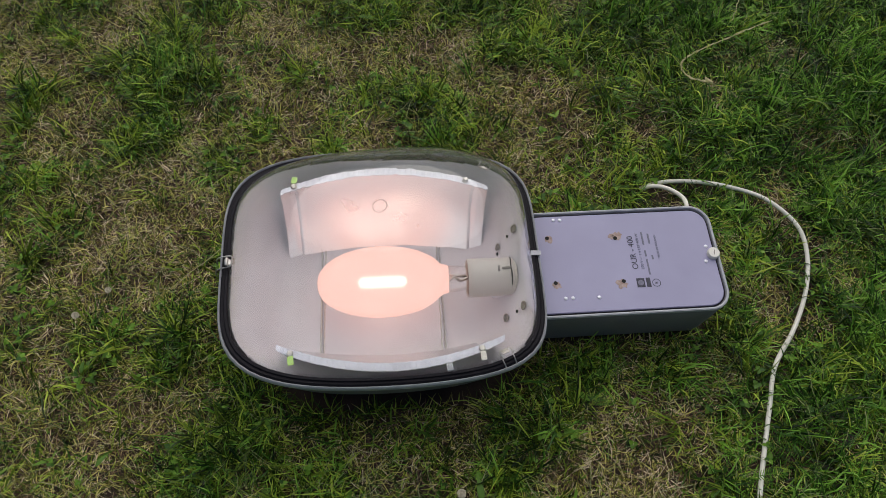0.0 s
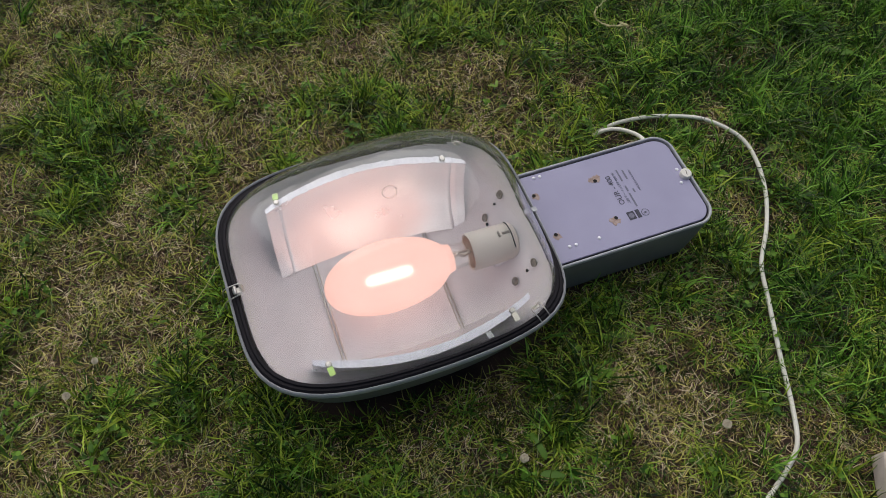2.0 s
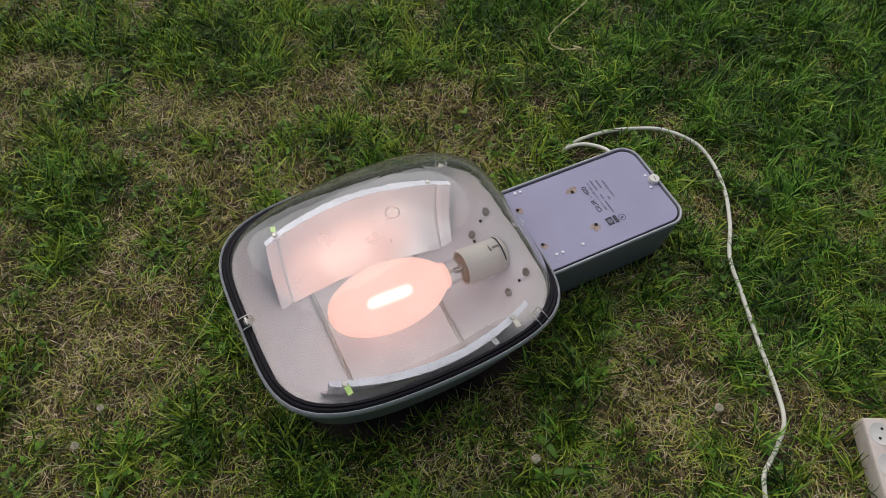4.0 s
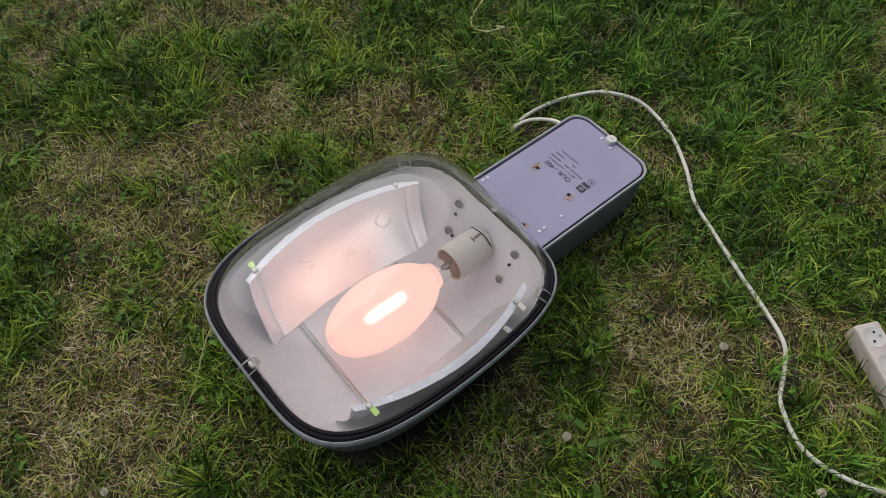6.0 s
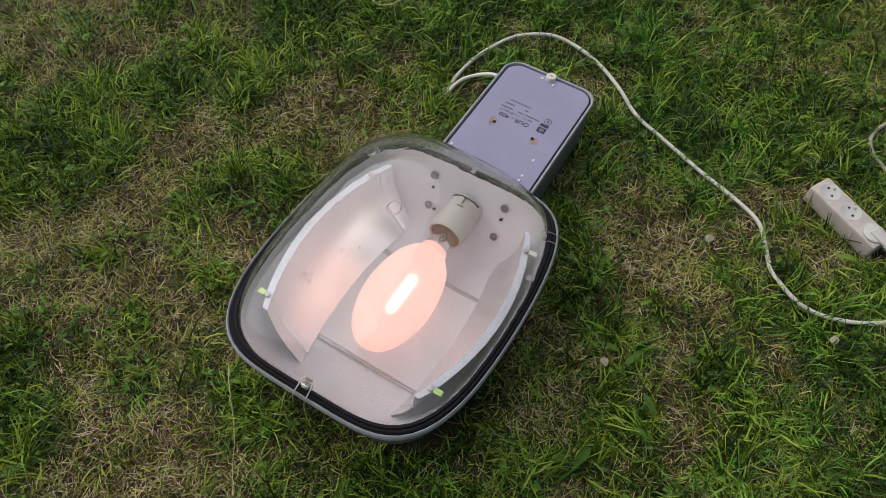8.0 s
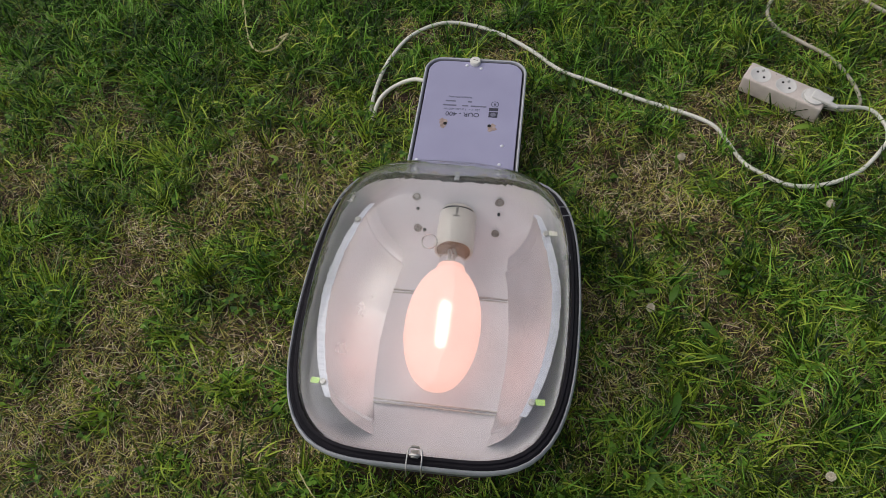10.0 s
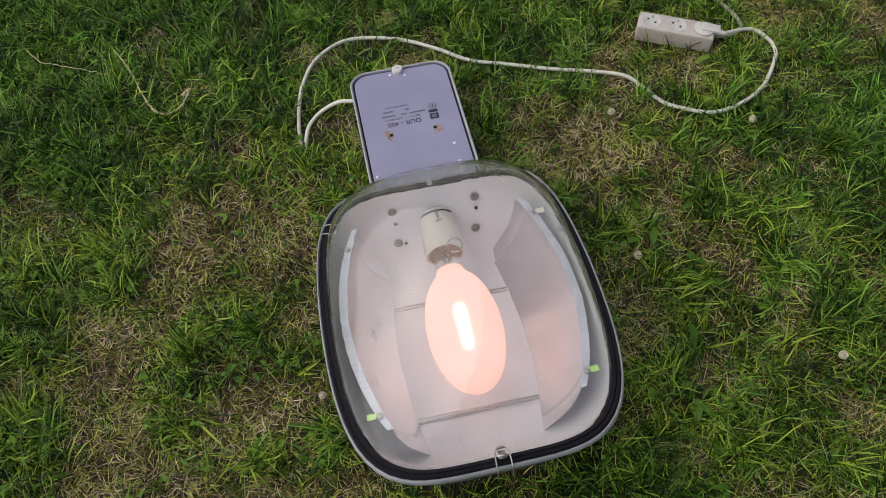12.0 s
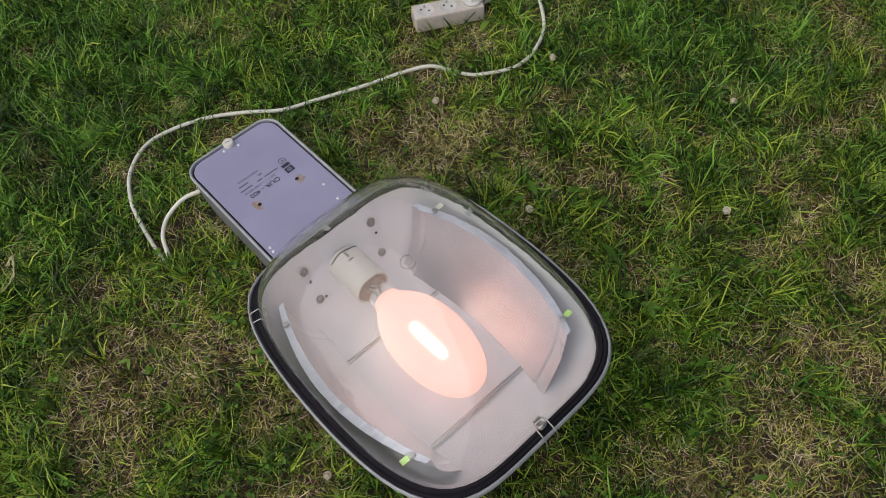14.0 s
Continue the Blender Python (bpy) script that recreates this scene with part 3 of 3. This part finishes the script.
print_on("lettering", lettering("B", 0.0075), 0.705, -0.053, "letter inside the mark")

bm = lathe([(0.0105, -0.006), (0.0108, 0.001), (0.0106, 0.0045), (0.0095, 0.006), (0.002, 0.0062)], 28)
knob = part("cover_screw", bm, M_KNOB, plate, "ivory plastic slotted cover screw", on_plate(0.8150, -0.004, 0.002))
part("screw_slot", box_mesh(0.0095, 0.0014, 0.0006), M_GREYHOLE, knob, "", on_plate(0.8150, -0.004, 0.0083, 75))

# ---- power strip and cables ----
STRIP = pose(0.8825, -0.6415, -0.030, 0, 0, 242.2)      # x runs from the free end to the cable end


def power_strip():
    ob = thing("power_strip", STRIP, "aged cream three-socket power strip lying in the grass", "power strip")
    bm = box_mesh(0.168, 0.056, 0.040, 0.005, 3)
    for v in bm.verts:
        if v.co.z > 0:
            v.co.y *= 0.90
    part("strip_body", bm, M_STRIP, ob, "cream plastic body", STRIP @ pose(0, 0, 0.021))
    for x in (-0.055, 0.0, 0.055):
        f = STRIP @ pose(x, 0, 0.041)
        well = lathe([(0.0212, -0.001), (0.0212, 0.0007), (0.0198, 0.0008), (0.0188, 0.0002), (0.001, 0.0001)], 32)
        sk = part("outlet", well, M_PLUG, ob, "round recessed outlet", f)
        if x < 0.03:
            for hx, hy in ((-0.0085, 0.004), (0.0085, -0.004)):
                part("outlet_hole", lathe([(0.0026, 0.0002), (0.0026, 0.0007), (0.001, 0.0007)], 12), M_HOLE, sk, "", f @ pose(hx, hy, 0))
            part("earth_pin", lathe([(0.0022, 0), (0.0022, 0.005), (0.0012, 0.006)], 10), M_STEEL, sk, "steel earth pin", f @ pose(0, 0.0105, 0))
    return ob


power_strip()
PLUGM = STRIP @ pose(0.060, 0, 0.042)
plug = thing("plug", PLUGM, "flat pale mains plug pushed into the power strip", "plug")
part("plug_head", lathe([(0.0205, 0.0), (0.0212, 0.001), (0.0208, 0.0028), (0.019, 0.0040), (0.004, 0.0042)], 32), M_PLUG, plug, "", PLUGM)
part("plug_handle", box_mesh(0.040, 0.022, 0.009, 0.0035, 3), M_PLUG, plug, "", PLUGM @ pose(0.014, 0.002, 0.0042))
part("plug_sleeve", lathe([(0.0055, 0), (0.0052, 0.012), (0.004, 0.018)], 14, "x"), M_PLUG, plug, "", PLUGM @ pose(0.030, -0.004, 0.0025))


def sheet_height(pts, lift):
    return [Vector((x, y, float(ground_z(x, y)) + lift + dz)) for x, y, dz in pts]


end = (PLUGM @ pose(0.042, -0.004, 0.0025)).translation
lead = [end] + sheet_height([
    (0.846, -0.806, 0.014), (0.815, -0.833, 0.006), (0.785, -0.834, 0.004), (0.752, -0.821, 0.004), (0.685, -0.763, 0.004), (0.648, -0.690, 0.004), (0.643, -0.625, 0.004),
    (0.680, -0.563, 0.000), (0.712, -0.544, -0.008), (0.745, -0.527, -0.007), (0.785, -0.495, 0.002), (0.815, -0.436, 0.004), (0.849, -0.350, 0.004), (0.888, -0.250, 0.004),
    (0.918, -0.177, 0.004), (0.969, -0.113, 0.006), (1.010, -0.044, 0.006), (1.036, 0.030, 0.006), (1.036, 0.097, 0.006), (0.990, 0.160, 0.006), (0.925, 0.195, 0.006),
    (0.862, 0.209, 0.005), (0.803, 0.217, 0.002), (0.764, 0.219, -0.014), (0.752, 0.212, -0.014), (0.768, 0.205, 0.010), (0.795, 0.193, 0.020), (0.818, 0.165, 0.032)], 0.015) + [Vector((0.812, 0.125, 0.045)), Vector((0.800, 0.088, 0.052))]
cable_pts = smooth_path(lead, 6)
cable = part("lamp_cable", tube(cable_pts, 0.0042, 10), M_CABLE)
tagged(cable, "white round mains cable winding through the grass from the lamp", "cable")

start = (STRIP @ pose(0.084, 0.012, 0.016)).translation
cord_pts = smooth_path([start] + sheet_height([
    (0.850, -0.748, 0.002), (0.853, -0.775, 0.002), (0.873, -0.797, 0.004), (0.920, -0.789, 0.004), (0.987, -0.754, 0.004), (1.030, -0.697, 0.004), (1.066, -0.648, 0.004), (1.110, -0.630, 0.004),
    (1.160, -0.645, 0.004), (1.215, -0.69, 0.004), (1.24, -0.76, 0.004), (1.20, -0.82, 0.004), (1.152, -0.860, 0.004), (1.110, -0.920, 0.004), (1.068, -0.980, 0.004), (1.04, -1.07, 0.004), (1.07, -1.27, 0.004), (1.23, -1.62, 0.0)], 0.013), 6)
cord = part("extension_cord", tube(cord_pts, 0.0042, 10), M_CORD)
tagged(cord, "dirty beige extension cord curling from the power strip", "cable")


# ---- grass ----
def inside_outline(x, y, shrink):
    """Under the lamp."""
    u, v = (x - CX) / (AX - shrink), (y + 0.01) / (BY - shrink)
    pan = np.abs(u) ** 4.4 + np.abs(v) ** 4.4 < 1
    gear = (x > 0.45) & (x < 0.826 - shrink * 0.3) & (np.abs(y + 0.0065) < 0.103 - shrink * 0.3)
    c, s = math.cos(radians(242.2)), math.sin(radians(242.2))
    a, b = (x - 0.8825) * c + (y + 0.6415) * s, -(x - 0.8825) * s + (y + 0.6415) * c
    return pan | gear | ((np.abs(a) < 0.083) & (np.abs(b) < 0.027))


LINE = np.array([(p.x, p.y) for p in cable_pts + cord_pts])


def near_cable(x, y, reach):
    """True within reach of a cable."""
    hit = np.zeros(len(x), bool)
    for cx, cy in LINE:
        hit |= (x - cx) ** 2 + (y - cy) ** 2 < reach * reach
    return hit


patch_a, patch_b, patch_c, tone = value_noise(11, 0.22), value_noise(12, 0.075), value_noise(13, 0.6), value_noise(14, 0.035)


comb = value_noise(15, 0.05)


def spot_at(x, y, cx, cy, r):
    return np.exp(-((x - cx) ** 2 + (y - cy) ** 2) / (r * r))


def thickness(x, y):
    """Where the grass stands long and deep green: beyond the gear box and past the power strip."""
    t = np.clip((x - 0.80 + 0.25 * y) / 0.35, 0, 1) * np.clip((y + 0.35) / 0.3, 0, 1)
    t = np.maximum(t, spot_at(x, y, 0.50, -1.00, 0.34))
    return np.maximum(t, 0.65 * spot_at(x, y, 0.92, -0.30, 0.22))


def lushness(x, y):
    """0: worn, dry turf; 1: thick green turf."""
    v = 0.20 * patch_a(x, y) + 0.42 * patch_b(x, y) + 0.14 * patch_c(x, y) + 0.24 * tone(x, y)
    thick = np.maximum(0.55 * thickness(x, y), 0.25 * spot_at(x, y, 0.15, 0.95, 0.35))
    wear = 0.28 * spot_at(x, y, 0.45, -0.34, 0.20) + 0.22 * spot_at(x, y, 0.70, -0.26, 0.16) + 0.14 * spot_at(x, y, 0.15, -0.28, 0.18)
    wear = wear + 0.13 * np.clip((y - 0.10) / 0.3, 0, 1) * np.clip((0.85 - x) / 0.3, 0, 1) + 0.10 * spot_at(x, y, -0.35, 0.0, 0.3)
    return np.clip((v - 0.5) * 3.2 + 0.42 + thick - wear, 0, 1)


def strips_mesh(name, co, width_dir, widths, mat, kind_label, category):
    """Ribbons: co (n, k, 3) centre lines, width_dir (n, 3), widths (k,) or (n, k); the last row is a point."""
    n, k, _ = co.shape
    w = np.broadcast_to(widths, (n, k))[:, :-1, None] * width_dir[:, None, :]
    vert = np.concatenate([np.stack([co[:, :-1] - w, co[:, :-1] + w], 2).reshape(n, 2 * (k - 1), 3), co[:, -1:]], 1)
    per = 2 * (k - 1) + 1
    base = (np.arange(n) * per)[:, None]
    loops, sizes = [], []
    for j in range(k - 2):
        loops.append(base + np.array([[2 * j, 2 * j + 1, 2 * j + 3, 2 * j + 2]]))
        sizes.append(4)
    loops.append(base + np.array([[per - 3, per - 2, per - 1]]))
    sizes.append(3)
    index = np.concatenate(loops, 1).ravel()
    totals = np.tile(sizes, n)
    me = bpy.data.meshes.new(name)
    me.vertices.add(n * per)
    me.vertices.foreach_set("co", vert.astype(np.float32).ravel())
    me.loops.add(len(index))
    me.loops.foreach_set("vertex_index", index.astype(np.int32))
    me.polygons.add(len(totals))
    me.polygons.foreach_set("loop_start", np.concatenate([[0], np.cumsum(totals)[:-1]]).astype(np.int32))
    me.polygons.foreach_set("use_smooth", np.ones(len(totals), bool))
    me.update()
    me.validate()
    me.materials.append(mat)
    return tagged(new(name, me), kind_label, category, kind="stuff")


def scatter(rng, n, keep, wide=False):
    """Random places on the lawn, thinned by keep(x, y)."""
    x, y = rng.uniform(-0.82, 1.82, n), rng.uniform(-1.5, 1.56, n)
    if wide:
        r, a = 1.3 + 2.6 * rng.random(n) ** 1.4, rng.uniform(0, 2 * math.pi, n)
        x, y = 0.45 + r * np.cos(a), r * np.sin(a)
    ok = rng.random(n) < keep(x, y)
    return x[ok], y[ok]


def blades(name, rng, x, y, length, width, lean, curl, mat, label, category="grass", turn=None):
    """Curved tapering blades at x, y; lean: degrees from upright at the foot; curl: further bend towards the tip."""
    n = len(x)
    az = 9.0 * math.pi * comb(x, y) + rng.normal(0, 1.5, n) if turn is None else turn
    k = 4
    z0 = ground_z(x, y)
    co = np.zeros((n, k, 3))
    co[:, 0] = np.stack([x, y, z0 - 0.002], 1)
    ang = np.radians(lean)
    wob = rng.normal(0, 0.28, n)
    for j in range(1, k):
        d = np.stack([np.sin(ang) * np.cos(az), np.sin(ang) * np.sin(az), np.cos(ang)], 1)
        co[:, j] = co[:, j - 1] + d * (length / (k - 1))[:, None]
        ang = np.minimum(ang + np.radians(curl), 1.9)
        az = az + wob
    co[:, 1:, 2] = np.maximum(co[:, 1:, 2], z0[:, None] + 0.003)
    side = np.stack([-np.sin(az), np.cos(az), rng.normal(0, 0.45, n)], 1)
    side /= np.linalg.norm(side, axis=1)[:, None]
    wid = width[:, None] * np.array([[0.75, 1.0, 0.75, 0.0]])
    return strips_mesh(name, co, side, wid, mat, label, category)


def lawn():
    rng = np.random.default_rng(21)
    free = lambda x, y, s=0.03: ~inside_outline(x, y, s)

    def clear(x, y, reach, share):
        """Leave out most of what would stand over a cable."""
        ok = ~(near_cable(x, y, reach) & (rng.random(len(x)) < share))
        return x[ok], y[ok]

    # short matted turf, deeper green where it is thick
    x, y = clear(*scatter(rng, 320000, lambda x, y: (0.30 + 0.70 * lushness(x, y)) * free(x, y)), 0.011, 0.94)
    lu = lushness(x, y)
    rich = rng.random(len(x)) < np.clip(0.15 + 0.25 * lu + 0.6 * thickness(x, y), 0, 0.85)
    for pick, mat, label in ((~rich, M_GRASS, "short matted green lawn grass"), (rich, M_LUSH, "short deep green lawn grass")):
        a, b, v = x[pick], y[pick], lu[pick]
        n = len(a)
        blades("grass", rng, a, b, rng.uniform(0.018, 0.048, n) * (0.7 + 0.7 * v), rng.uniform(0.0006, 0.0016, n) * (0.85 + 0.4 * v), np.abs(rng.normal(46, 22, n)), rng.uniform(5, 38, n), mat, label)
    # tufts of longer blades fanning out of one foot
    x, y = clear(*scatter(rng, 11000, lambda x, y: np.clip(1.5 * lushness(x, y) - 0.35, 0.05, 1) * free(x, y, 0.0)), 0.028, 0.9)
    count = rng.integers(5, 15, len(x))
    way, lean = np.repeat(rng.uniform(0, 2 * math.pi, len(x)), count), np.repeat(rng.uniform(18, 52, len(x)), count)
    size, lu = np.repeat(rng.uniform(0.6, 1.15, len(x)), count), np.repeat(lushness(x, y), count)
    x, y = np.repeat(x, count), np.repeat(y, count)
    n = len(x)
    x, y, way, lean = x + rng.normal(0, 0.007, n), y + rng.normal(0, 0.007, n), way + rng.normal(0, 0.75, n), np.abs(lean + rng.normal(0, 14, n))
    rich = np.repeat(rng.random(len(count)), count) < np.clip(0.2 + 0.2 * lu + 0.6 * thickness(x, y), 0, 0.85)
    ok = free(x, y, -0.004)
    for pick, mat, label in ((ok & ~rich, M_GRASS, "tufts of bent green grass blades"), (ok & rich, M_LUSH, "tufts of deep green grass blades")):
        n = int(pick.sum())
        blades("grass", rng, x[pick], y[pick], rng.uniform(0.045, 0.10, n) * size[pick], rng.uniform(0.0008, 0.0020, n), lean[pick], rng.uniform(10, 34, n), mat, label, turn=way[pick])
    # yellowing short blades
    x, y = clear(*scatter(rng, 170000, lambda x, y: np.clip(1.0 - 0.80 * lushness(x, y), 0.06, 1) * free(x, y)), 0.011, 0.94)
    n = len(x)
    blades("grass", rng, x, y, rng.uniform(0.016, 0.045, n), rng.uniform(0.0005, 0.0011, n), np.abs(rng.normal(56, 22, n)), rng.uniform(0, 34, n), M_DRYGRASS, "thin yellowing grass blades")
    # dry clippings lying flat
    x, y = scatter(rng, 260000, lambda x, y: np.clip(1.05 - 1.45 * lushness(x, y), 0.025, 1) * free(x, y, 0.02))
    n = len(x)
    blades("dry_grass", rng, x, y, rng.uniform(0.012, 0.045, n), rng.uniform(0.0004, 0.0009, n), rng.uniform(62, 92, n), rng.uniform(-8, 10, n), M_STRAW, "dry straw clippings lying on worn turf", "dry grass")
    # broad weed blades among the grass
    x, y = clear(*scatter(rng, 7000, lambda x, y: (0.2 + 0.8 * lushness(x, y)) * free(x, y, -0.005)), 0.03, 1.0)
    n = len(x)
    blades("weed_blades", rng, x, y, rng.uniform(0.022, 0.055, n), rng.uniform(0.0018, 0.0040, n), rng.uniform(40, 80, n), rng.uniform(4, 25, n), M_BROAD, "broad weed leaves mixed into the lawn", "weed")
    # long pale strands lying across the turf
    x, y = clear(*scatter(rng, 22000, lambda x, y: (0.35 + 0.65 * lushness(x, y)) * free(x, y, -0.01)), 0.03, 0.95)
    n = len(x)
    blades("grass", rng, x, y, rng.uniform(0.04, 0.11, n), rng.uniform(0.0004, 0.0008, n), rng.uniform(35, 75, n), rng.uniform(4, 22, n), M_PALE, "long pale grass strands lying across the lawn")
    # the same lawn further out, coarser
    past = lambda x, y: 0.9 * ((x < -0.80) | (x > 1.80) | (y < -1.48) | (y > 1.54))
    for amount, mat, label in ((60000, M_GRASS, "lawn grass stretching away"), (34000, M_DRYGRASS, "yellowing lawn grass stretching away")):
        x, y = scatter(rng, amount, past, wide=True)
        n = len(x)
        blades("grass", rng, x, y, rng.uniform(0.03, 0.06, n), rng.uniform(0.0016, 0.0034, n), np.abs(rng.normal(45, 20, n)), rng.uniform(5, 30, n), mat, label)


lawn()


# ---- weeds ----
def leaf_outline(length, width, steps=6, notch=0.0):
    """Half-widths along a leaf."""
    return [(length * i / steps, width * math.sin(math.pi * (i / steps) ** 0.8) ** 0.8 * (1 - notch * (i % 2))) for i in range(steps + 1)]


def add_leaf(bm, m, length, width, droop=0.3, fold=0.25, steps=6, notch=0.0):
    """A folded, drooping leaf blade along +x of m."""
    last = None
    for s, w in leaf_outline(length, width, steps, notch):
        z = -droop * s * s / length
        w = max(w, 0.0004)
        row = [bm.verts.new(m @ Vector((s, -w, z + fold * w))), bm.verts.new(m @ Vector((s, 0, z))), bm.verts.new(m @ Vector((s, w, z + fold * w)))]
        if last:
            bm.faces.new((last[0], last[1], row[1], row[0]))
            bm.faces.new((last[1], last[2], row[2], row[1]))
        last = row


def stuff(name, bm, mat, label, category):
    return tagged(part(name, bm, mat), label, category, kind="stuff")


def clover_patches():
    rng = random.Random(31)
    bm = bmesh.new()
    count = 0
    while count < 2600:
        x, y = rng.uniform(-0.8, 1.75), rng.uniform(-1.45, 1.5)
        q = (np.array([x]), np.array([y]))
        if inside_outline(*q, 0.0)[0] or patch_b(*q)[0] + 0.5 * tone(*q)[0] < 0.78:
            continue
        count += 1
        z = float(ground_z(x, y)) + rng.uniform(0.010, 0.026)
        turn, size = rng.uniform(0, 360), rng.uniform(0.0045, 0.0085)
        for k in range(3):
            add_leaf(bm, pose(x, y, z, rng.uniform(-15, 15), rng.uniform(-25, 10), turn + 120 * k), size * 1.25, size * 0.55, 0.2, 0.2, 4)
    stuff("clover", bm, M_CLOVER, "small three-part clover leaves in the lawn", "clover")


clover_patches()


def feathery_weeds():
    """Yarrow-like leaves: a rib with fine paired leaflets."""
    rng = random.Random(32)
    bm = bmesh.new()
    count = 0
    while count < 260:
        x, y = rng.uniform(-0.7, 1.75), rng.uniform(-1.4, 1.45)
        q = (np.array([x]), np.array([y]))
        if inside_outline(*q, -0.03)[0] or lushness(*q)[0] < 0.45:
            continue
        count += 1
        length, turn = rng.uniform(0.035, 0.085), rng.uniform(0, 360)
        f = pose(x, y, float(ground_z(x, y)) + rng.uniform(0.012, 0.03), rng.uniform(-20, 20), rng.uniform(-30, 5), turn)
        add_leaf(bm, f, length, 0.0007, 0.25, 0.1, 5)
        for i in range(4, 17):
            s = length * i / 17
            w = 0.011 * math.sin(math.pi * i / 18) * (length / 0.06)
            for sgn in (-1, 1):
                add_leaf(bm, f @ pose(s, 0, -0.25 * s * s / length, 0, -12, sgn * 62), w, 0.0008, 0.3, 0.1, 2)
    stuff("yarrow", bm, M_CLOVER, "feathery green yarrow leaves among the grass", "weed")


feathery_weeds()


def broad_weed(name, places, mat, label, size):
    """Single plants: a few broad leaves from one foot."""
    for i, (x, y, turn, count, scale) in enumerate(places):
        rng = random.Random(100 + i)
        bm = bmesh.new()
        f = pose(x, y, float(ground_z(x, y)) + 0.030)
        for k in range(count):
            add_leaf(bm, f @ pose(0, 0, 0.002 * k, rng.uniform(-12, 12), rng.uniform(-26, -8), turn + k * 75 + rng.uniform(-20, 20)), size * scale * rng.uniform(0.8, 1.15), size * scale * 0.17, 0.35, 0.22, 10, 0.06)
        ob = part(name, bm, mat)
        tagged(ob, label, "weed", "broad-leaved weeds in the lawn")


broad_weed("plantain", [
    (0.195, -0.403, 160, 1, 1.0), (0.260, -0.490, 70, 1, 0.8), (0.294, -0.711, 20, 1, 0.6), (0.065, -0.355, 200, 1, 0.8), (1.235, -0.235, 30, 2, 0.9), (0.375, -0.375, 80, 1, 0.8), (0.325, -0.443, 250, 1, 0.8),
    (0.356, -0.392, 320, 1, 0.9), (-0.269, -0.267, 40, 1, 0.6), (-0.319, -0.097, 90, 1, 0.6), (0.056, -0.363, 140, 1, 0.8), (-0.082, -0.360, 60, 1, 0.7), (1.161, 0.609, 0, 2, 0.6),
    (0.429, -0.501, 100, 1, 0.7), (1.32, -0.05, 80, 2, 0.8), (1.38, 0.20, 190, 1, 0.9), (0.5, -0.80, 30, 1, 0.7)], M_BROAD, "broad green plantain leaf lying in the lawn", 0.045)
broad_weed("plantain", [(0.788, -0.681, 100, 1, 0.8)], M_LEAFLIME, "single bright yellow-green leaf beside the power strip", 0.045)
broad_weed("plantain", [(0.600, 0.374, 60, 2, 0.45)], M_LEAFLIME, "small yellow-green leaves in short turf", 0.045)


def clover_flower(x, y, size=0.0075):
    bm = bmesh.new()
    rng = random.Random(int(1000 * (x + 3)))
    for k in range(60):
        h = 1 - 2 * (k + 0.5) / 60
        a = 2.4 * k
        r = math.sqrt(1 - h * h)
        d = Vector((r * math.cos(a), r * math.sin(a), h))
        f = Matrix.Translation(d * size * 0.45) @ d.to_track_quat("X", "Z").to_matrix().to_4x4()
        add_leaf(bm, f, size * rng.uniform(0.34, 0.5), size * 0.25, -0.2, 0.4, 2)
    bmesh.ops.create_icosphere(bm, subdivisions=2, radius=size * 0.6)
    z = float(ground_z(x, y))
    m = pose(x, y, z + 0.030, rng.uniform(-25, 25), rng.uniform(-25, 25), 0)
    ob = thing("clover_flower", m, "withered cream clover flower head in the grass", "flower", "clover flowers in the lawn")
    part("flower_head", bm, M_FLOWER, ob, "", m)
    part("stalk", tube([Vector((0, 0, 0)), Vector((0.001, 0, -0.015)), Vector((0, 0.001, -0.036))], 0.0008, 6), M_CLOVER, ob, "green stalk", m)


for x, y, s in ((0.594, -0.694, 0.009), (0.686, -0.425, 0.009), (0.241, -0.870, 0.008), (0.081, -0.631, 0.009), (0.343, -0.359, 0.009), (-0.345, 0.015, 0.008), (-0.290, 0.061, 0.007), (0.206, 0.244, 0.008)):
    clover_flower(x, y, s)


def dry_stalk(points, radius, label, strands=1):
    """Crumpled dry strands twisted round one line."""
    rng = random.Random(len(points))
    bm = bmesh.new()
    for k in range(strands):
        line = smooth_path(sheet_height(points, 0.018), 6)
        line = [p + Vector((rng.uniform(-1, 1), rng.uniform(-1, 1), rng.uniform(-0.6, 0.6))) * 0.0016 + Vector((math.sin(0.9 * i + 3 * k), math.cos(0.9 * i + 3 * k), 0)) * 0.0012 * (strands - 1) for i, p in enumerate(line)]
        piece = tube(line, radius, 6, 0.5)
        me = bpy.data.meshes.new("strand")
        piece.to_mesh(me)
        piece.free()
        bm.from_mesh(me)
        bpy.data.meshes.remove(me)
    tagged(part("dry_stalk", bm, M_STALK), label, "dry stalk")


dry_stalk([(0.927, 0.447, 0.010), (0.936, 0.430, 0.013), (0.919, 0.436, 0.014), (0.896, 0.450, 0.012), (0.884, 0.478, 0.013), (0.899, 0.505, 0.013), (0.942, 0.527, 0.014), (0.999, 0.545, 0.018), (1.050, 0.566, 0.018), (1.110, 0.596, 0.008)], 0.0016, "pale crumpled dry grass stalk on the lawn", 2)
dry_stalk([(1.150, 0.785, 0.010), (1.099, 0.750, 0.014), (1.071, 0.701, 0.016), (1.049, 0.650, 0.016), (1.021, 0.599, 0.012)], 0.0013, "pale thin dry grass stalk on the lawn")
dry_stalk([(0.0, 0.203, 0.02), (-0.045, 0.163, 0.022), (-0.088, 0.122, 0.016), (-0.174, 0.058, 0.012)], 0.0011, "thin pale straw lying beside the lamp")
